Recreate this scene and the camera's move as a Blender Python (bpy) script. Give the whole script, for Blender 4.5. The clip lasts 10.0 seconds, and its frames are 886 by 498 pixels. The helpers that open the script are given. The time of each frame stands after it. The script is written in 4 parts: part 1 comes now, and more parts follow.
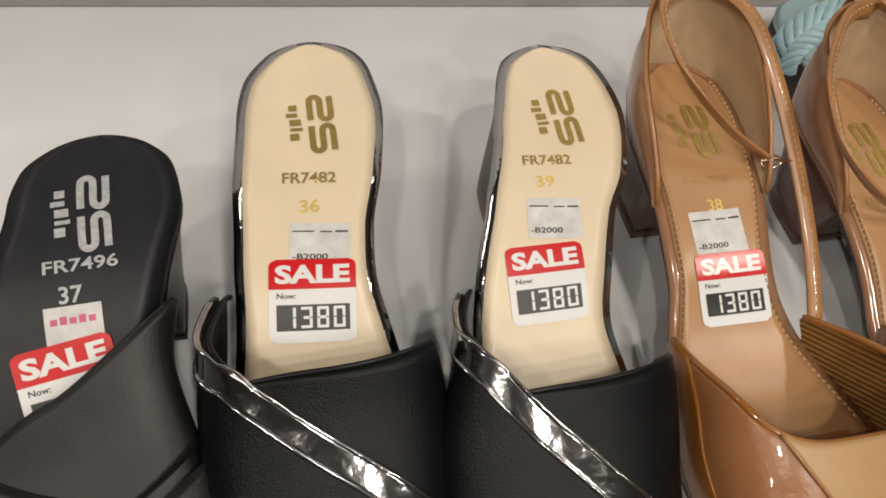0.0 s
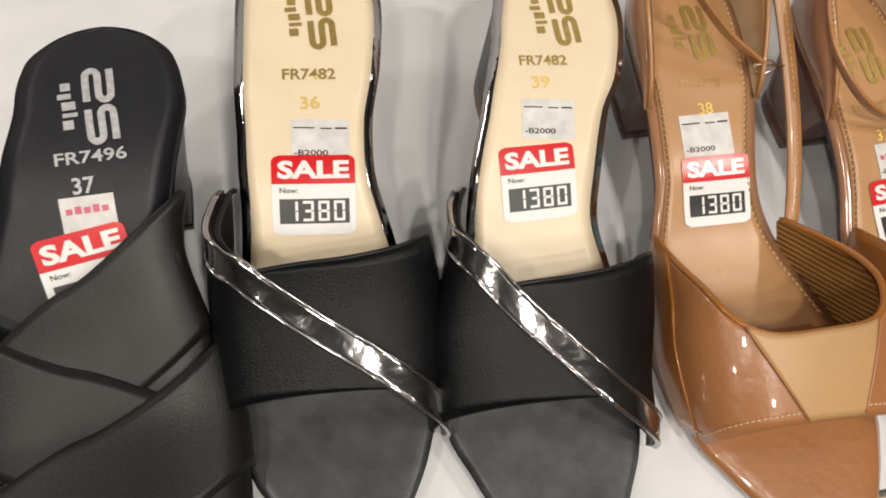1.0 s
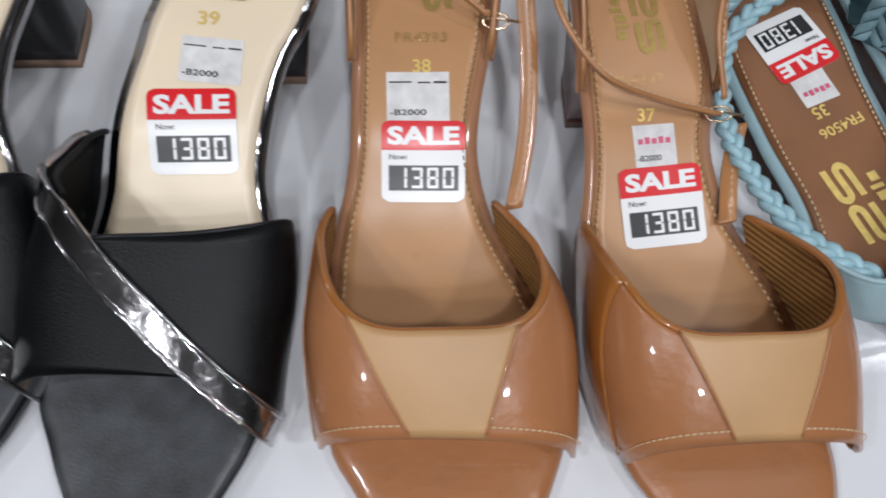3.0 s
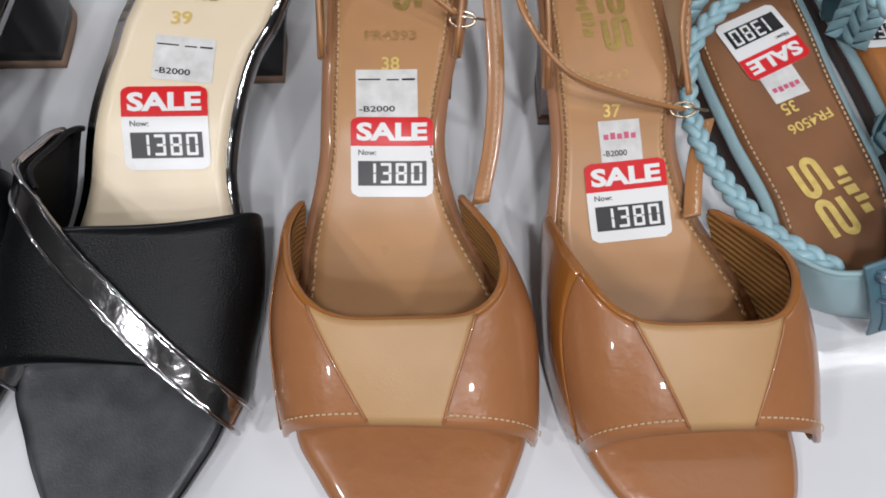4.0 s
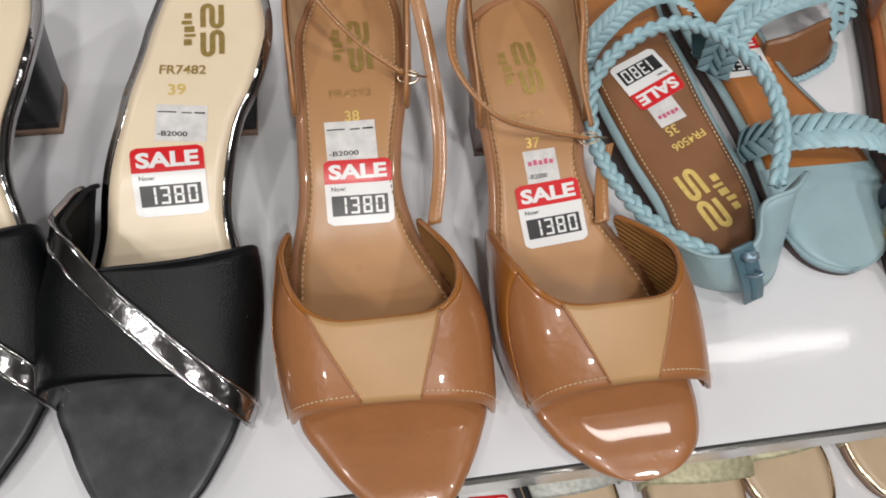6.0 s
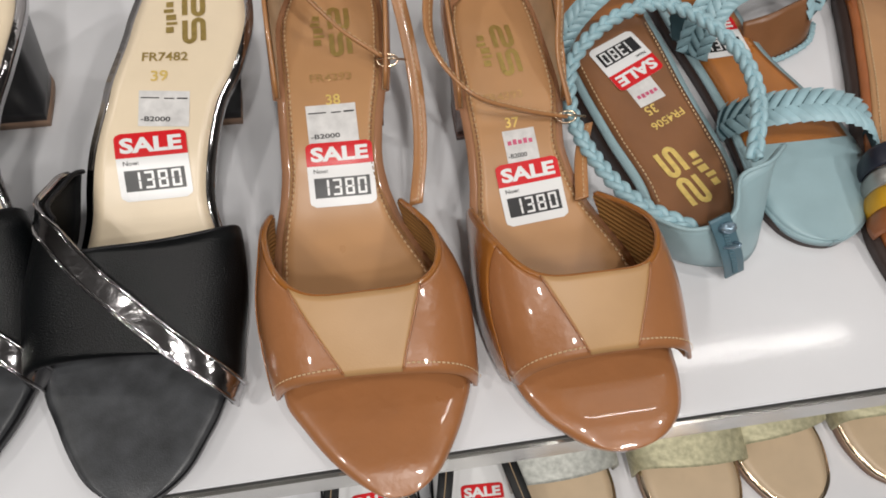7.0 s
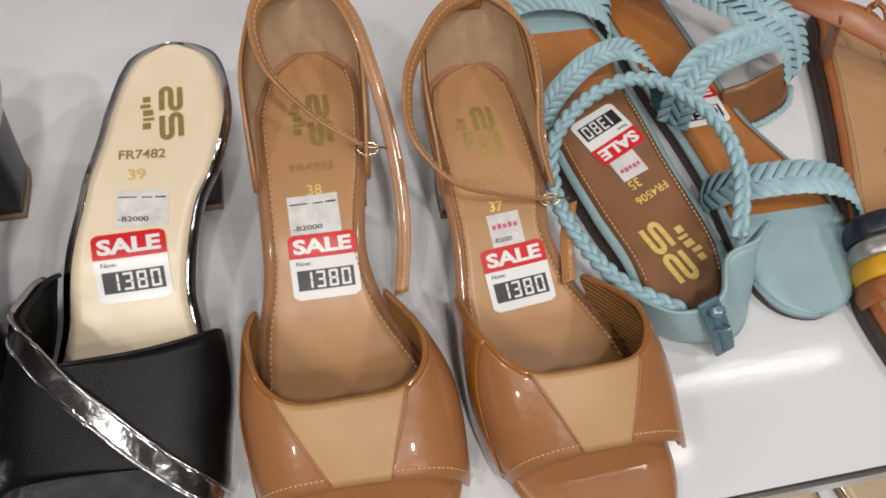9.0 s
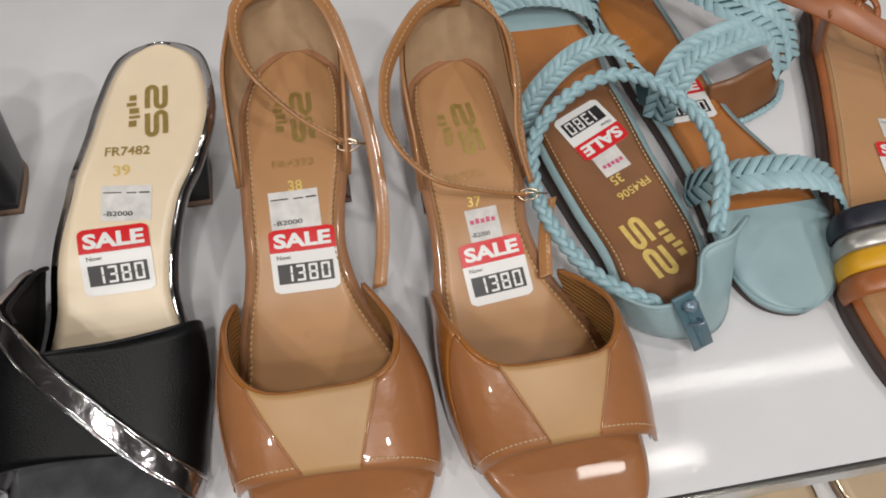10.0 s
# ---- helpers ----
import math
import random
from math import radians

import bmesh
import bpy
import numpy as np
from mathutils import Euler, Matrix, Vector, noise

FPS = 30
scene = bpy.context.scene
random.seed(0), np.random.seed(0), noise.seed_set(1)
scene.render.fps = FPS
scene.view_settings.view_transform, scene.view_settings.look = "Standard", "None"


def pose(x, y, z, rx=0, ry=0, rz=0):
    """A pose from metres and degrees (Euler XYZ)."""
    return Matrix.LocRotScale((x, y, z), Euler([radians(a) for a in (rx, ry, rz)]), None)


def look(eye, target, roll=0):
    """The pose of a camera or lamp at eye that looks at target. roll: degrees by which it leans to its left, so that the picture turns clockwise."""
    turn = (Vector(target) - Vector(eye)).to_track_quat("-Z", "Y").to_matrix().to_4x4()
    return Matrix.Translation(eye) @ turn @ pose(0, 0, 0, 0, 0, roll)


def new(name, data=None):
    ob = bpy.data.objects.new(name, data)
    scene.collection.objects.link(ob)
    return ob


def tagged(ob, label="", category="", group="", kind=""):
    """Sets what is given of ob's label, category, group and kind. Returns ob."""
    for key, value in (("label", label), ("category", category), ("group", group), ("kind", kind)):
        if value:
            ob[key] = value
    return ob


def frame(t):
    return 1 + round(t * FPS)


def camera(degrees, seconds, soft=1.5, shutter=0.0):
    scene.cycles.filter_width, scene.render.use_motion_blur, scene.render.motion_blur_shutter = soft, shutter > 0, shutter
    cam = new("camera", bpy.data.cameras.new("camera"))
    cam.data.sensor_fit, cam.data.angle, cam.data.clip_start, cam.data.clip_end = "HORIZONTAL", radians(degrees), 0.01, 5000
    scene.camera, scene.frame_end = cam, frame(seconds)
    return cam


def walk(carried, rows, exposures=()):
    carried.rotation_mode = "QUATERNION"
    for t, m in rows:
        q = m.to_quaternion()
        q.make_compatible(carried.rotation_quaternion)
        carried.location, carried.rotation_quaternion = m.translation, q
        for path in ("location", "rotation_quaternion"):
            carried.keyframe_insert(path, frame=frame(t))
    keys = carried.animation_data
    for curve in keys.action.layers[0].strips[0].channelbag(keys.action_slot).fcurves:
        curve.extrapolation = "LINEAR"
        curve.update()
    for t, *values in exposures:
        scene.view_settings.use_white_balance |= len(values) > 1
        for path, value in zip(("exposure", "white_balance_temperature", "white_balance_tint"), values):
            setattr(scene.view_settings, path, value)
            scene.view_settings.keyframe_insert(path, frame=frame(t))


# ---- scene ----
cam = camera(66.6, 10.0, soft=1.8, shutter=0.5)
PATH = [
    (0, (0.054, 0.095, 0.275), (0.394, 1.214, -1.347), 7.5),
    (0.2, (0.054, 0.0955, 0.2755), (0.394, 1.182, -1.366), 8.1),
    (0.35, (0.0535, 0.0968, 0.2765), (0.393, 1.097, -1.417), 9.9),
    (0.5, (0.053, 0.098, 0.278), (0.393, 1.001, -1.474), 11.8),
    (1, (0.052, 0.09, 0.287), (0.371, 0.937, -1.497), 11.8),
    (1.5, (0.065, 0.086, 0.295), (0.323, 0.898, -1.515), 9.4),
    (2, (0.109, 0.079, 0.285), (0.314, 0.917, -1.519), 8.0),
    (2.5, (0.179, 0.077, 0.275), (0.294, 0.921, -1.535), 4.9),
    (3, (0.225, 0.079, 0.26), (0.312, 0.928, -1.549), 4.3),
    (3.2, (0.236, 0.079, 0.258), (0.3, 0.936, -1.548), 3.4),
    (4.3, (0.242, 0.069, 0.266), (0.303, 0.934, -1.537), 1.9),
    (4.5, (0.242, 0.067, 0.268), (0.348, 0.94, -1.528), 4.1),
    (5, (0.234, 0.063, 0.277), (0.442, 0.942, -1.507), 9.2),
    (6.3, (0.229, 0.032, 0.32), (0.466, 0.966, -1.432), 6.7),
    (6.5, (0.233, 0.027, 0.317), (0.463, 0.972, -1.431), 6.0),
    (7, (0.237, 0.025, 0.313), (0.465, 0.962, -1.439), 5.5),
    (7.5, (0.24, 0.036, 0.313), (0.478, 0.982, -1.433), 5.4),
    (8, (0.243, 0.045, 0.314), (0.488, 1.01, -1.421), 5.3),
    (8.5, (0.247, 0.053, 0.318), (0.497, 1.035, -1.407), 4.4),
    (9, (0.243, 0.055, 0.325), (0.513, 1.046, -1.391), 5.1),
    (9.5, (0.246, 0.052, 0.33), (0.51, 1.055, -1.38), 4.9),
    (10, (0.264, 0.047, 0.329), (0.47, 1.045, -1.392), 2.1),
]
walk(cam, [(t, look(eye, target, roll)) for t, eye, target, roll in PATH],
     exposures=[(0.0, -0.16, 7300, 10), (0.5, 0.08, 7300, 10), (1.2, 0.16, 7050, 10), (1.6, 0.12, 6700, 10), (2.2, -0.04, 6100, 10), (3.0, -0.08, 5950, 10), (4.5, -0.07, 6250, 10), (6.5, -0.10, 6600, 10), (9.4, -0.14, 6700, 10), (10.0, -0.22, 6700, 10)])

# ---- light: ceiling tubes and small spots of the shop ----
world = bpy.data.worlds.new("world")
scene.world = world
world.use_nodes = True
world.node_tree.nodes["Background"].inputs[0].default_value = (0.9, 0.92, 1.0, 1)
world.node_tree.nodes["Background"].inputs[1].default_value = 0.02
scene.view_settings.exposure = 0.0

CEILING = 1.6


def area_lamp(x, y, length, width, watts):
    data = bpy.data.lights.new("ceiling_lamp", "AREA")
    data.shape, data.size, data.size_y, data.energy = "RECTANGLE", length, width, watts
    data.color = (1.0, 0.97, 0.94)
    ob = new("ceiling_lamp", data)
    ob.matrix_world = pose(x, y, CEILING - 0.03)
    return ob


area_lamp(1.20, 0.58, 0.94, 0.032, 1.7)
# added to lay a glare band on the far slingback's toe
area_lamp(0.91, 0.38, 0.36, 0.030, 1.0)
# two unseen lamps added further back, to even the light on the shelf
area_lamp(-1.6, 0.9, 1.2, 0.12, 8)
area_lamp(0.2, 1.75, 1.2, 0.12, 7)
# small square lamps for the ceiling spots
for lx, ly in [(-0.95, -0.25), (-0.35, -0.75), (0.35, -0.42), (0.42, -0.95), (1.25, -0.35), (-1.2, -1.2), (1.1, -1.3), (0.46, -1.55)]:
    area_lamp(lx, ly, 0.085, 0.085, 6.7)


# ---- materials ----
def shader(name, colour, rough=0.5, metal=0.0, coat=0.0, coat_rough=0.05, bump=0.0, grain=900.0, mottle=0.12, mottle_scale=40.0,
           second=None, spec=0.5):
    """A principled material: mottled colour at two scales, roughness wear and fine relief."""
    m = bpy.data.materials.new(name)
    m.use_nodes = True
    nt = m.node_tree
    b = nt.nodes["Principled BSDF"]
    b.inputs["Metallic"].default_value = metal
    b.inputs["Specular IOR Level"].default_value = spec
    b.inputs["Coat Weight"].default_value = coat
    b.inputs["Coat Roughness"].default_value = coat_rough
    tc = nt.nodes.new("ShaderNodeTexCoord")
    n1 = nt.nodes.new("ShaderNodeTexNoise")
    n1.inputs["Scale"].default_value, n1.inputs["Detail"].default_value = mottle_scale, 6
    n2 = nt.nodes.new("ShaderNodeTexNoise")
    n2.inputs["Scale"].default_value, n2.inputs["Detail"].default_value = grain, 3
    for n in (n1, n2):
        nt.links.new(tc.outputs["Object"], n.inputs["Vector"])
    mix = nt.nodes.new("ShaderNodeMix")
    mix.data_type = "RGBA"
    c2 = second or tuple(max(0.0, c * (1 - mottle)) for c in colour)
    c1 = tuple(min(1.0, c * (1 + mottle * 0.5)) for c in colour)
    mix.inputs[6].default_value, mix.inputs[7].default_value = (*c1, 1), (*c2, 1)
    ramp = nt.nodes.new("ShaderNodeMapRange")
    ramp.inputs[1].default_value, ramp.inputs[2].default_value = 0.3, 0.7
    nt.links.new(n1.outputs["Fac"], ramp.inputs[0])
    nt.links.new(ramp.outputs[0], mix.inputs[0])
    nt.links.new(mix.outputs[2], b.inputs["Base Color"])
    rr = nt.nodes.new("ShaderNodeMapRange")
    rr.inputs[3].default_value, rr.inputs[4].default_value = rough * 0.8, min(1.0, rough * 1.25)
    nt.links.new(n1.outputs["Fac"], rr.inputs[0])
    nt.links.new(rr.outputs[0], b.inputs["Roughness"])
    if bump:
        bp = nt.nodes.new("ShaderNodeBump")
        bp.inputs["Strength"].default_value, bp.inputs["Distance"].default_value = bump, 0.0006
        nt.links.new(n2.outputs["Fac"], bp.inputs["Height"])
        nt.links.new(bp.outputs[0], b.inputs["Normal"])
    return m


def ribbed(name, colour, dark, pitch):
    """Woven lining with fine ribs."""
    m = shader(name, colour, rough=0.6, mottle=0.2)
    nt = m.node_tree
    b = nt.nodes["Principled BSDF"]
    tc = nt.nodes.new("ShaderNodeTexCoord")
    w = nt.nodes.new("ShaderNodeTexWave")
    w.bands_direction = "DIAGONAL"
    w.inputs["Scale"].default_value, w.inputs["Distortion"].default_value = 0.314 / pitch, 0.3
    nt.links.new(tc.outputs["Object"], w.inputs["Vector"])
    mix = nt.nodes.new("ShaderNodeMix")
    mix.data_type = "RGBA"
    mix.inputs[6].default_value, mix.inputs[7].default_value = (*dark, 1), (*colour, 1)
    nt.links.new(w.outputs["Fac"], mix.inputs[0])
    nt.links.new(mix.outputs[2], b.inputs["Base Color"])
    bp = nt.nodes.new("ShaderNodeBump")
    bp.inputs["Strength"].default_value, bp.inputs["Distance"].default_value = 0.8, 0.0006
    nt.links.new(w.outputs["Fac"], bp.inputs["Height"])
    nt.links.new(bp.outputs[0], b.inputs["Normal"])
    return m


def glitter(name, colour):
    """Cloth set with tiny mirror flakes, each turned its own way."""
    m = shader(name, colour, rough=0.5, metal=0.3, mottle=0.3, mottle_scale=200)
    nt = m.node_tree
    b = nt.nodes["Principled BSDF"]
    tc = nt.nodes.new("ShaderNodeTexCoord")
    v = nt.nodes.new("ShaderNodeTexVoronoi")
    v.inputs["Scale"].default_value = 900
    nt.links.new(tc.outputs["Object"], v.inputs["Vector"])
    bp = nt.nodes.new("ShaderNodeBump")
    bp.inputs["Strength"].default_value, bp.inputs["Distance"].default_value = 1.0, 0.002
    nt.links.new(v.outputs["Color"], bp.inputs["Height"])
    nt.links.new(bp.outputs[0], b.inputs["Normal"])
    return m


M = dict(
    laminate=shader("white_laminate", (0.72, 0.725, 0.75), rough=0.075, bump=0.06, grain=260, mottle=0.04, mottle_scale=14),
    wall=shader("white_back_panel", (0.70, 0.685, 0.68), rough=0.35, bump=0.05, grain=250, mottle=0.04, mottle_scale=6),
    rail=shader("grey_rail", (0.34, 0.33, 0.32), rough=0.4, bump=0.05, mottle=0.08),
    trim=shader("brushed_edge_trim", (0.55, 0.54, 0.51), rough=0.16, metal=0.85, bump=0.06, grain=400, mottle=0.15, mottle_scale=30),
    seam=shader("dark_seam", (0.03, 0.03, 0.03), rough=0.7),
    room=shader("shop_paint", (0.24, 0.23, 0.22), rough=0.7, mottle=0.05, mottle_scale=3),
    dim_ceiling=shader("ceiling_grey", (0.20, 0.197, 0.195), rough=0.8, mottle=0.04, mottle_scale=3),
    floor=shader("shop_floor_tile", (0.45, 0.43, 0.41), rough=0.3, mottle=0.15, mottle_scale=4),
    black=shader("black_leather", (0.0035, 0.0042, 0.0048), rough=0.30, bump=0.4, grain=1500, mottle=0.3, spec=0.18),
    black_matt=shader("soft_black_leather", (0.0115, 0.0112, 0.0110), rough=0.36, bump=0.2, grain=1300, mottle=0.35, spec=0.30),
    black_pad=shader("black_insole", (0.056, 0.059, 0.064), rough=0.33, bump=0.22, grain=1200, mottle=0.45, mottle_scale=90, spec=0.5),
    black_foot=shader("deep_black_insole", (0.013, 0.0135, 0.018), rough=0.42, bump=0.2, grain=1200, mottle=0.3, mottle_scale=90, spec=0.35),
    black_edge=shader("black_edge", (0.008, 0.008, 0.010), rough=0.3, spec=0.25),
    cream=shader("cream_insole", (0.80, 0.67, 0.49), rough=0.30, bump=0.06, grain=900, mottle=0.06, mottle_scale=30),
    chrome=shader("gunmetal_foil", (0.47, 0.46, 0.47), rough=0.09, metal=1.0, bump=0.60, grain=110, mottle=0.15),
    patent=shader("tan_patent", (0.362, 0.150, 0.058), rough=0.30, coat=0.65, coat_rough=0.03, bump=0.50, grain=190, mottle=0.08),
    patent_side=shader("amber_patent", (0.33, 0.120, 0.022), rough=0.2, coat=0.7, coat_rough=0.05, bump=0.05, grain=160, mottle=0.12),
    panel=shader("beige_leather", (0.47, 0.275, 0.122), rough=0.42, bump=0.12, grain=1500, mottle=0.07),
    tan=shader("tan_insole", (0.475, 0.258, 0.120), rough=0.30, bump=0.07, grain=900, mottle=0.08, mottle_scale=30),
    tan_edge=shader("tan_sole_edge", (0.40, 0.20, 0.11), rough=0.16, coat=0.6, mottle=0.1),
    strap=shader("tan_strap", (0.40, 0.185, 0.07), rough=0.3, coat=0.3, bump=0.1, mottle=0.15),
    suede=shader("beige_lining", (0.56, 0.40, 0.25), rough=0.85, bump=0.2, grain=1200, mottle=0.14, mottle_scale=70),
    rib=ribbed("ribbed_gold_lining", (0.36, 0.19, 0.055), (0.20, 0.09, 0.02), 0.0016),
    heel_brown=shader("dark_brown_heel", (0.12, 0.055, 0.042), rough=0.22, coat=0.3, mottle=0.1),
    heel_tip=shader("tan_heel_tip", (0.30, 0.19, 0.13), rough=0.6),
    thread=shader("pale_thread", (0.62, 0.44, 0.26), rough=0.7),
    stitch_dark=shader("brown_thread", (0.28, 0.135, 0.06), rough=0.7),
    gold=shader("gold_foil", (0.86, 0.64, 0.20), rough=0.42, metal=0.45, mottle=0.15, mottle_scale=300),
    bronze=shader("bronze_foil", (0.58, 0.42, 0.14), rough=0.45, metal=0.9, mottle=0.15, mottle_scale=300),
    faint=shader("faint_print", (0.50, 0.30, 0.12), rough=0.3, metal=0.3, mottle=0.3, mottle_scale=300),
    gap_shade=shader("plait_gap_shade", (0.05, 0.11, 0.13), rough=0.6),
    silver=shader("silver_print", (0.50, 0.50, 0.52), rough=0.45, metal=0.2, mottle=0.25, mottle_scale=500),
    paper=shader("white_sticker", (0.80, 0.80, 0.80), rough=0.25, mottle=0.03),
    old_paper=shader("worn_label", (0.68, 0.67, 0.66), rough=0.5, mottle=0.18, mottle_scale=160),
    red=shader("red_print", (0.66, 0.015, 0.02), rough=0.22, mottle=0.06),
    ink=shader("black_print", (0.012, 0.012, 0.014), rough=0.3),
    pink=shader("pink_print", (0.62, 0.10, 0.20), rough=0.4),
    buckle=shader("pale_gold_metal", (0.78, 0.62, 0.45), rough=0.2, metal=1.0),
    blue=shader("pale_blue_leather", (0.32, 0.46, 0.50), rough=0.38, bump=0.15, grain=1300, mottle=0.08),
    braid=shader("pale_blue_braid", (0.33, 0.51, 0.57), rough=0.40, bump=0.12, grain=1300, mottle=0.16, mottle_scale=120),
    zip=shader("slate_zip", (0.075, 0.15, 0.19), rough=0.45, bump=0.2),
    zip_metal=shader("blue_zip_metal", (0.30, 0.42, 0.52), rough=0.25, metal=0.6),
    brown=shader("brown_insole", (0.24, 0.105, 0.045), rough=0.30, bump=0.08, mottle=0.14, mottle_scale=40),
    amber=shader("amber_insole", (0.42, 0.155, 0.036), rough=0.28, bump=0.08, mottle=0.14, mottle_scale=40),
    sole_dark=shader("dark_brown_sole", (0.045, 0.025, 0.02), rough=0.5, mottle=0.2),
    rust=shader("rust_leather", (0.36, 0.115, 0.035), rough=0.32, bump=0.15, mottle=0.15),
    navy=shader("navy_leather", (0.012, 0.014, 0.028), rough=0.4, bump=0.15),
    pewter=shader("pewter_leather", (0.42, 0.41, 0.39), rough=0.32, metal=0.6, bump=0.1),
    yellow=shader("mustard_leather", (0.70, 0.36, 0.012), rough=0.38, bump=0.12),
    glit_silver=glitter("silver_glitter", (0.50, 0.51, 0.47)),
    glit_gold=glitter("pale_gold_glitter", (0.52, 0.49, 0.32)),
    nude=shader("nude_insole", (0.58, 0.44, 0.29), rough=0.4, mottle=0.08),
)


# ---- building helpers ----
def finish(name, bm, material, parent=None, label="", smooth=True):
    bmesh.ops.recalc_face_normals(bm, faces=bm.faces)
    me = bpy.data.meshes.new(name)
    bm.to_mesh(me)
    bm.free()
    for p in me.polygons:
        p.use_smooth = smooth
    me.materials.append(material)
    ob = new(name, me)
    if parent is not None:
        ob.parent = parent
    return tagged(ob, label)


def part(name, bm, material, parent, label="", smooth=True):
    return finish(name, bm, material, parent, label, smooth)


def thing(name, label, category, group=""):
    return tagged(new(name), label, category, group)


def sheet(rows, closed_u=False):
    """A bmesh from rows of points."""
    bm = bmesh.new()
    vs = [[bm.verts.new(p) for p in r] for r in rows]
    for r0, r1 in zip(vs, vs[1:]):
        n = len(r0)
        for i in range(n if closed_u else n - 1):
            j = (i + 1) % n
            bm.faces.new((r0[i], r0[j], r1[j], r1[i]))
    return bm


def loft(loops):
    """Closed loops skinned into a solid with end caps."""
    bm = sheet(loops, True)
    bm.verts.ensure_lookup_table()
    n = len(loops[0])
    bm.faces.new(bm.verts[:n])
    bm.faces.new(bm.verts[-n:])
    return bm


def thick(rows, t):
    """An open sheet of points given thickness t against its normal."""
    a = np.array(rows, float)
    du, dv = np.gradient(a, axis=1), np.gradient(a, axis=0)
    n = np.cross(du, dv)
    n /= np.linalg.norm(n, axis=2, keepdims=True) + 1e-12
    b = a - n * t
    h, w = a.shape[:2]
    ring = [(0, j) for j in range(w)] + [(i, w - 1) for i in range(1, h)] + [(h - 1, j) for j in range(w - 2, -1, -1)] + [(i, 0) for i in range(h - 2, 0, -1)]
    bm = bmesh.new()
    va = [[bm.verts.new(p) for p in r] for r in a]
    vb = [[bm.verts.new(p) for p in r] for r in b]
    for i in range(h - 1):
        for j in range(w - 1):
            bm.faces.new((va[i][j], va[i][j + 1], va[i + 1][j + 1], va[i + 1][j]))
            bm.faces.new((vb[i][j], vb[i + 1][j], vb[i + 1][j + 1], vb[i][j + 1]))
    for (i, j), (k, l) in zip(ring, ring[1:] + ring[:1]):
        bm.faces.new((va[i][j], vb[i][j], vb[k][l], va[k][l]))
    return bm


def hermite(xs, ys):
    """A monotone cubic through the stations."""
    xs, ys = np.array(xs, float), np.array(ys, float)
    h, d = np.diff(xs), np.diff(ys) / np.diff(xs)
    m = np.zeros_like(ys)
    m[0], m[-1] = d[0], d[-1]
    for i in range(1, len(xs) - 1):
        if d[i - 1] * d[i] > 0:
            w1, w2 = 2 * h[i] + h[i - 1], h[i] + 2 * h[i - 1]
            m[i] = (w1 + w2) / (w1 / d[i - 1] + w2 / d[i])

    def f(x):
        x = np.clip(x, xs[0], xs[-1])
        i = np.clip(np.searchsorted(xs, x) - 1, 0, len(xs) - 2)
        t = (x - xs[i]) / h[i]
        return ((1 + 2 * t) * (1 - t) ** 2 * ys[i] + t * (1 - t) ** 2 * h[i] * m[i]
                + t * t * (3 - 2 * t) * ys[i + 1] + t * t * (t - 1) * h[i] * m[i + 1])
    return f


def spline(points, n):
    """n points along a Catmull-Rom curve through points."""
    p = np.array([points[0], *points, points[-1]], float)
    p[0], p[-1] = 2 * p[1] - p[2], 2 * p[-2] - p[-3]
    out = []
    for s in np.linspace(0, len(points) - 1 - 1e-9, n):
        i, t = int(s), s - int(s)
        a, b, c, d = p[i:i + 4]
        out.append(0.5 * (2 * b + (c - a) * t + (2 * a - 5 * b + 4 * c - d) * t * t + (3 * b - a - 3 * c + d) * t ** 3))
    return np.array(out)


def frames(path, up=(0, 0, 1)):
    t = np.gradient(path, axis=0)
    t /= np.linalg.norm(t, axis=1, keepdims=True) + 1e-12
    s = np.cross(t, np.array(up, float))
    s /= np.linalg.norm(s, axis=1, keepdims=True) + 1e-9
    return t, s, np.cross(s, t)


def tube(path, r, k=8, flat=1.0, up=(0, 0, 1)):
    """A round or flattened cord along path."""
    path = np.array(path, float)
    _, s, n = frames(path, up)
    r = np.broadcast_to(r, (len(path),))
    return loft([[path[i] + r[i] * (math.cos(a) * s[i] + flat * math.sin(a) * n[i]) for a in np.linspace(0, 2 * math.pi, k, endpoint=False)]
                 for i in range(len(path))])


def ribbon(path, wide, side, t):
    """A flat strap: path, with its own side vectors."""
    path, side = np.array(path, float), np.array(side, float)
    side = np.broadcast_to(side, path.shape)
    side = side / (np.linalg.norm(side, axis=1, keepdims=True) + 1e-9)
    tang = np.gradient(path, axis=0)
    tang /= np.linalg.norm(tang, axis=1, keepdims=True) + 1e-9
    nor = np.cross(side, tang)
    nor /= np.linalg.norm(nor, axis=1, keepdims=True) + 1e-9
    shape = [(-1, -0.3), (-0.96, 0.3), (-0.8, 0.5), (0.8, 0.5), (0.96, 0.3), (1, -0.3), (0.9, -0.5), (-0.9, -0.5)]
    wide = np.broadcast_to(wide, (len(path),))
    return loft([[path[i] + side[i] * (u * wide[i] / 2) + nor[i] * (v * t) for u, v in shape] for i in range(len(path))])


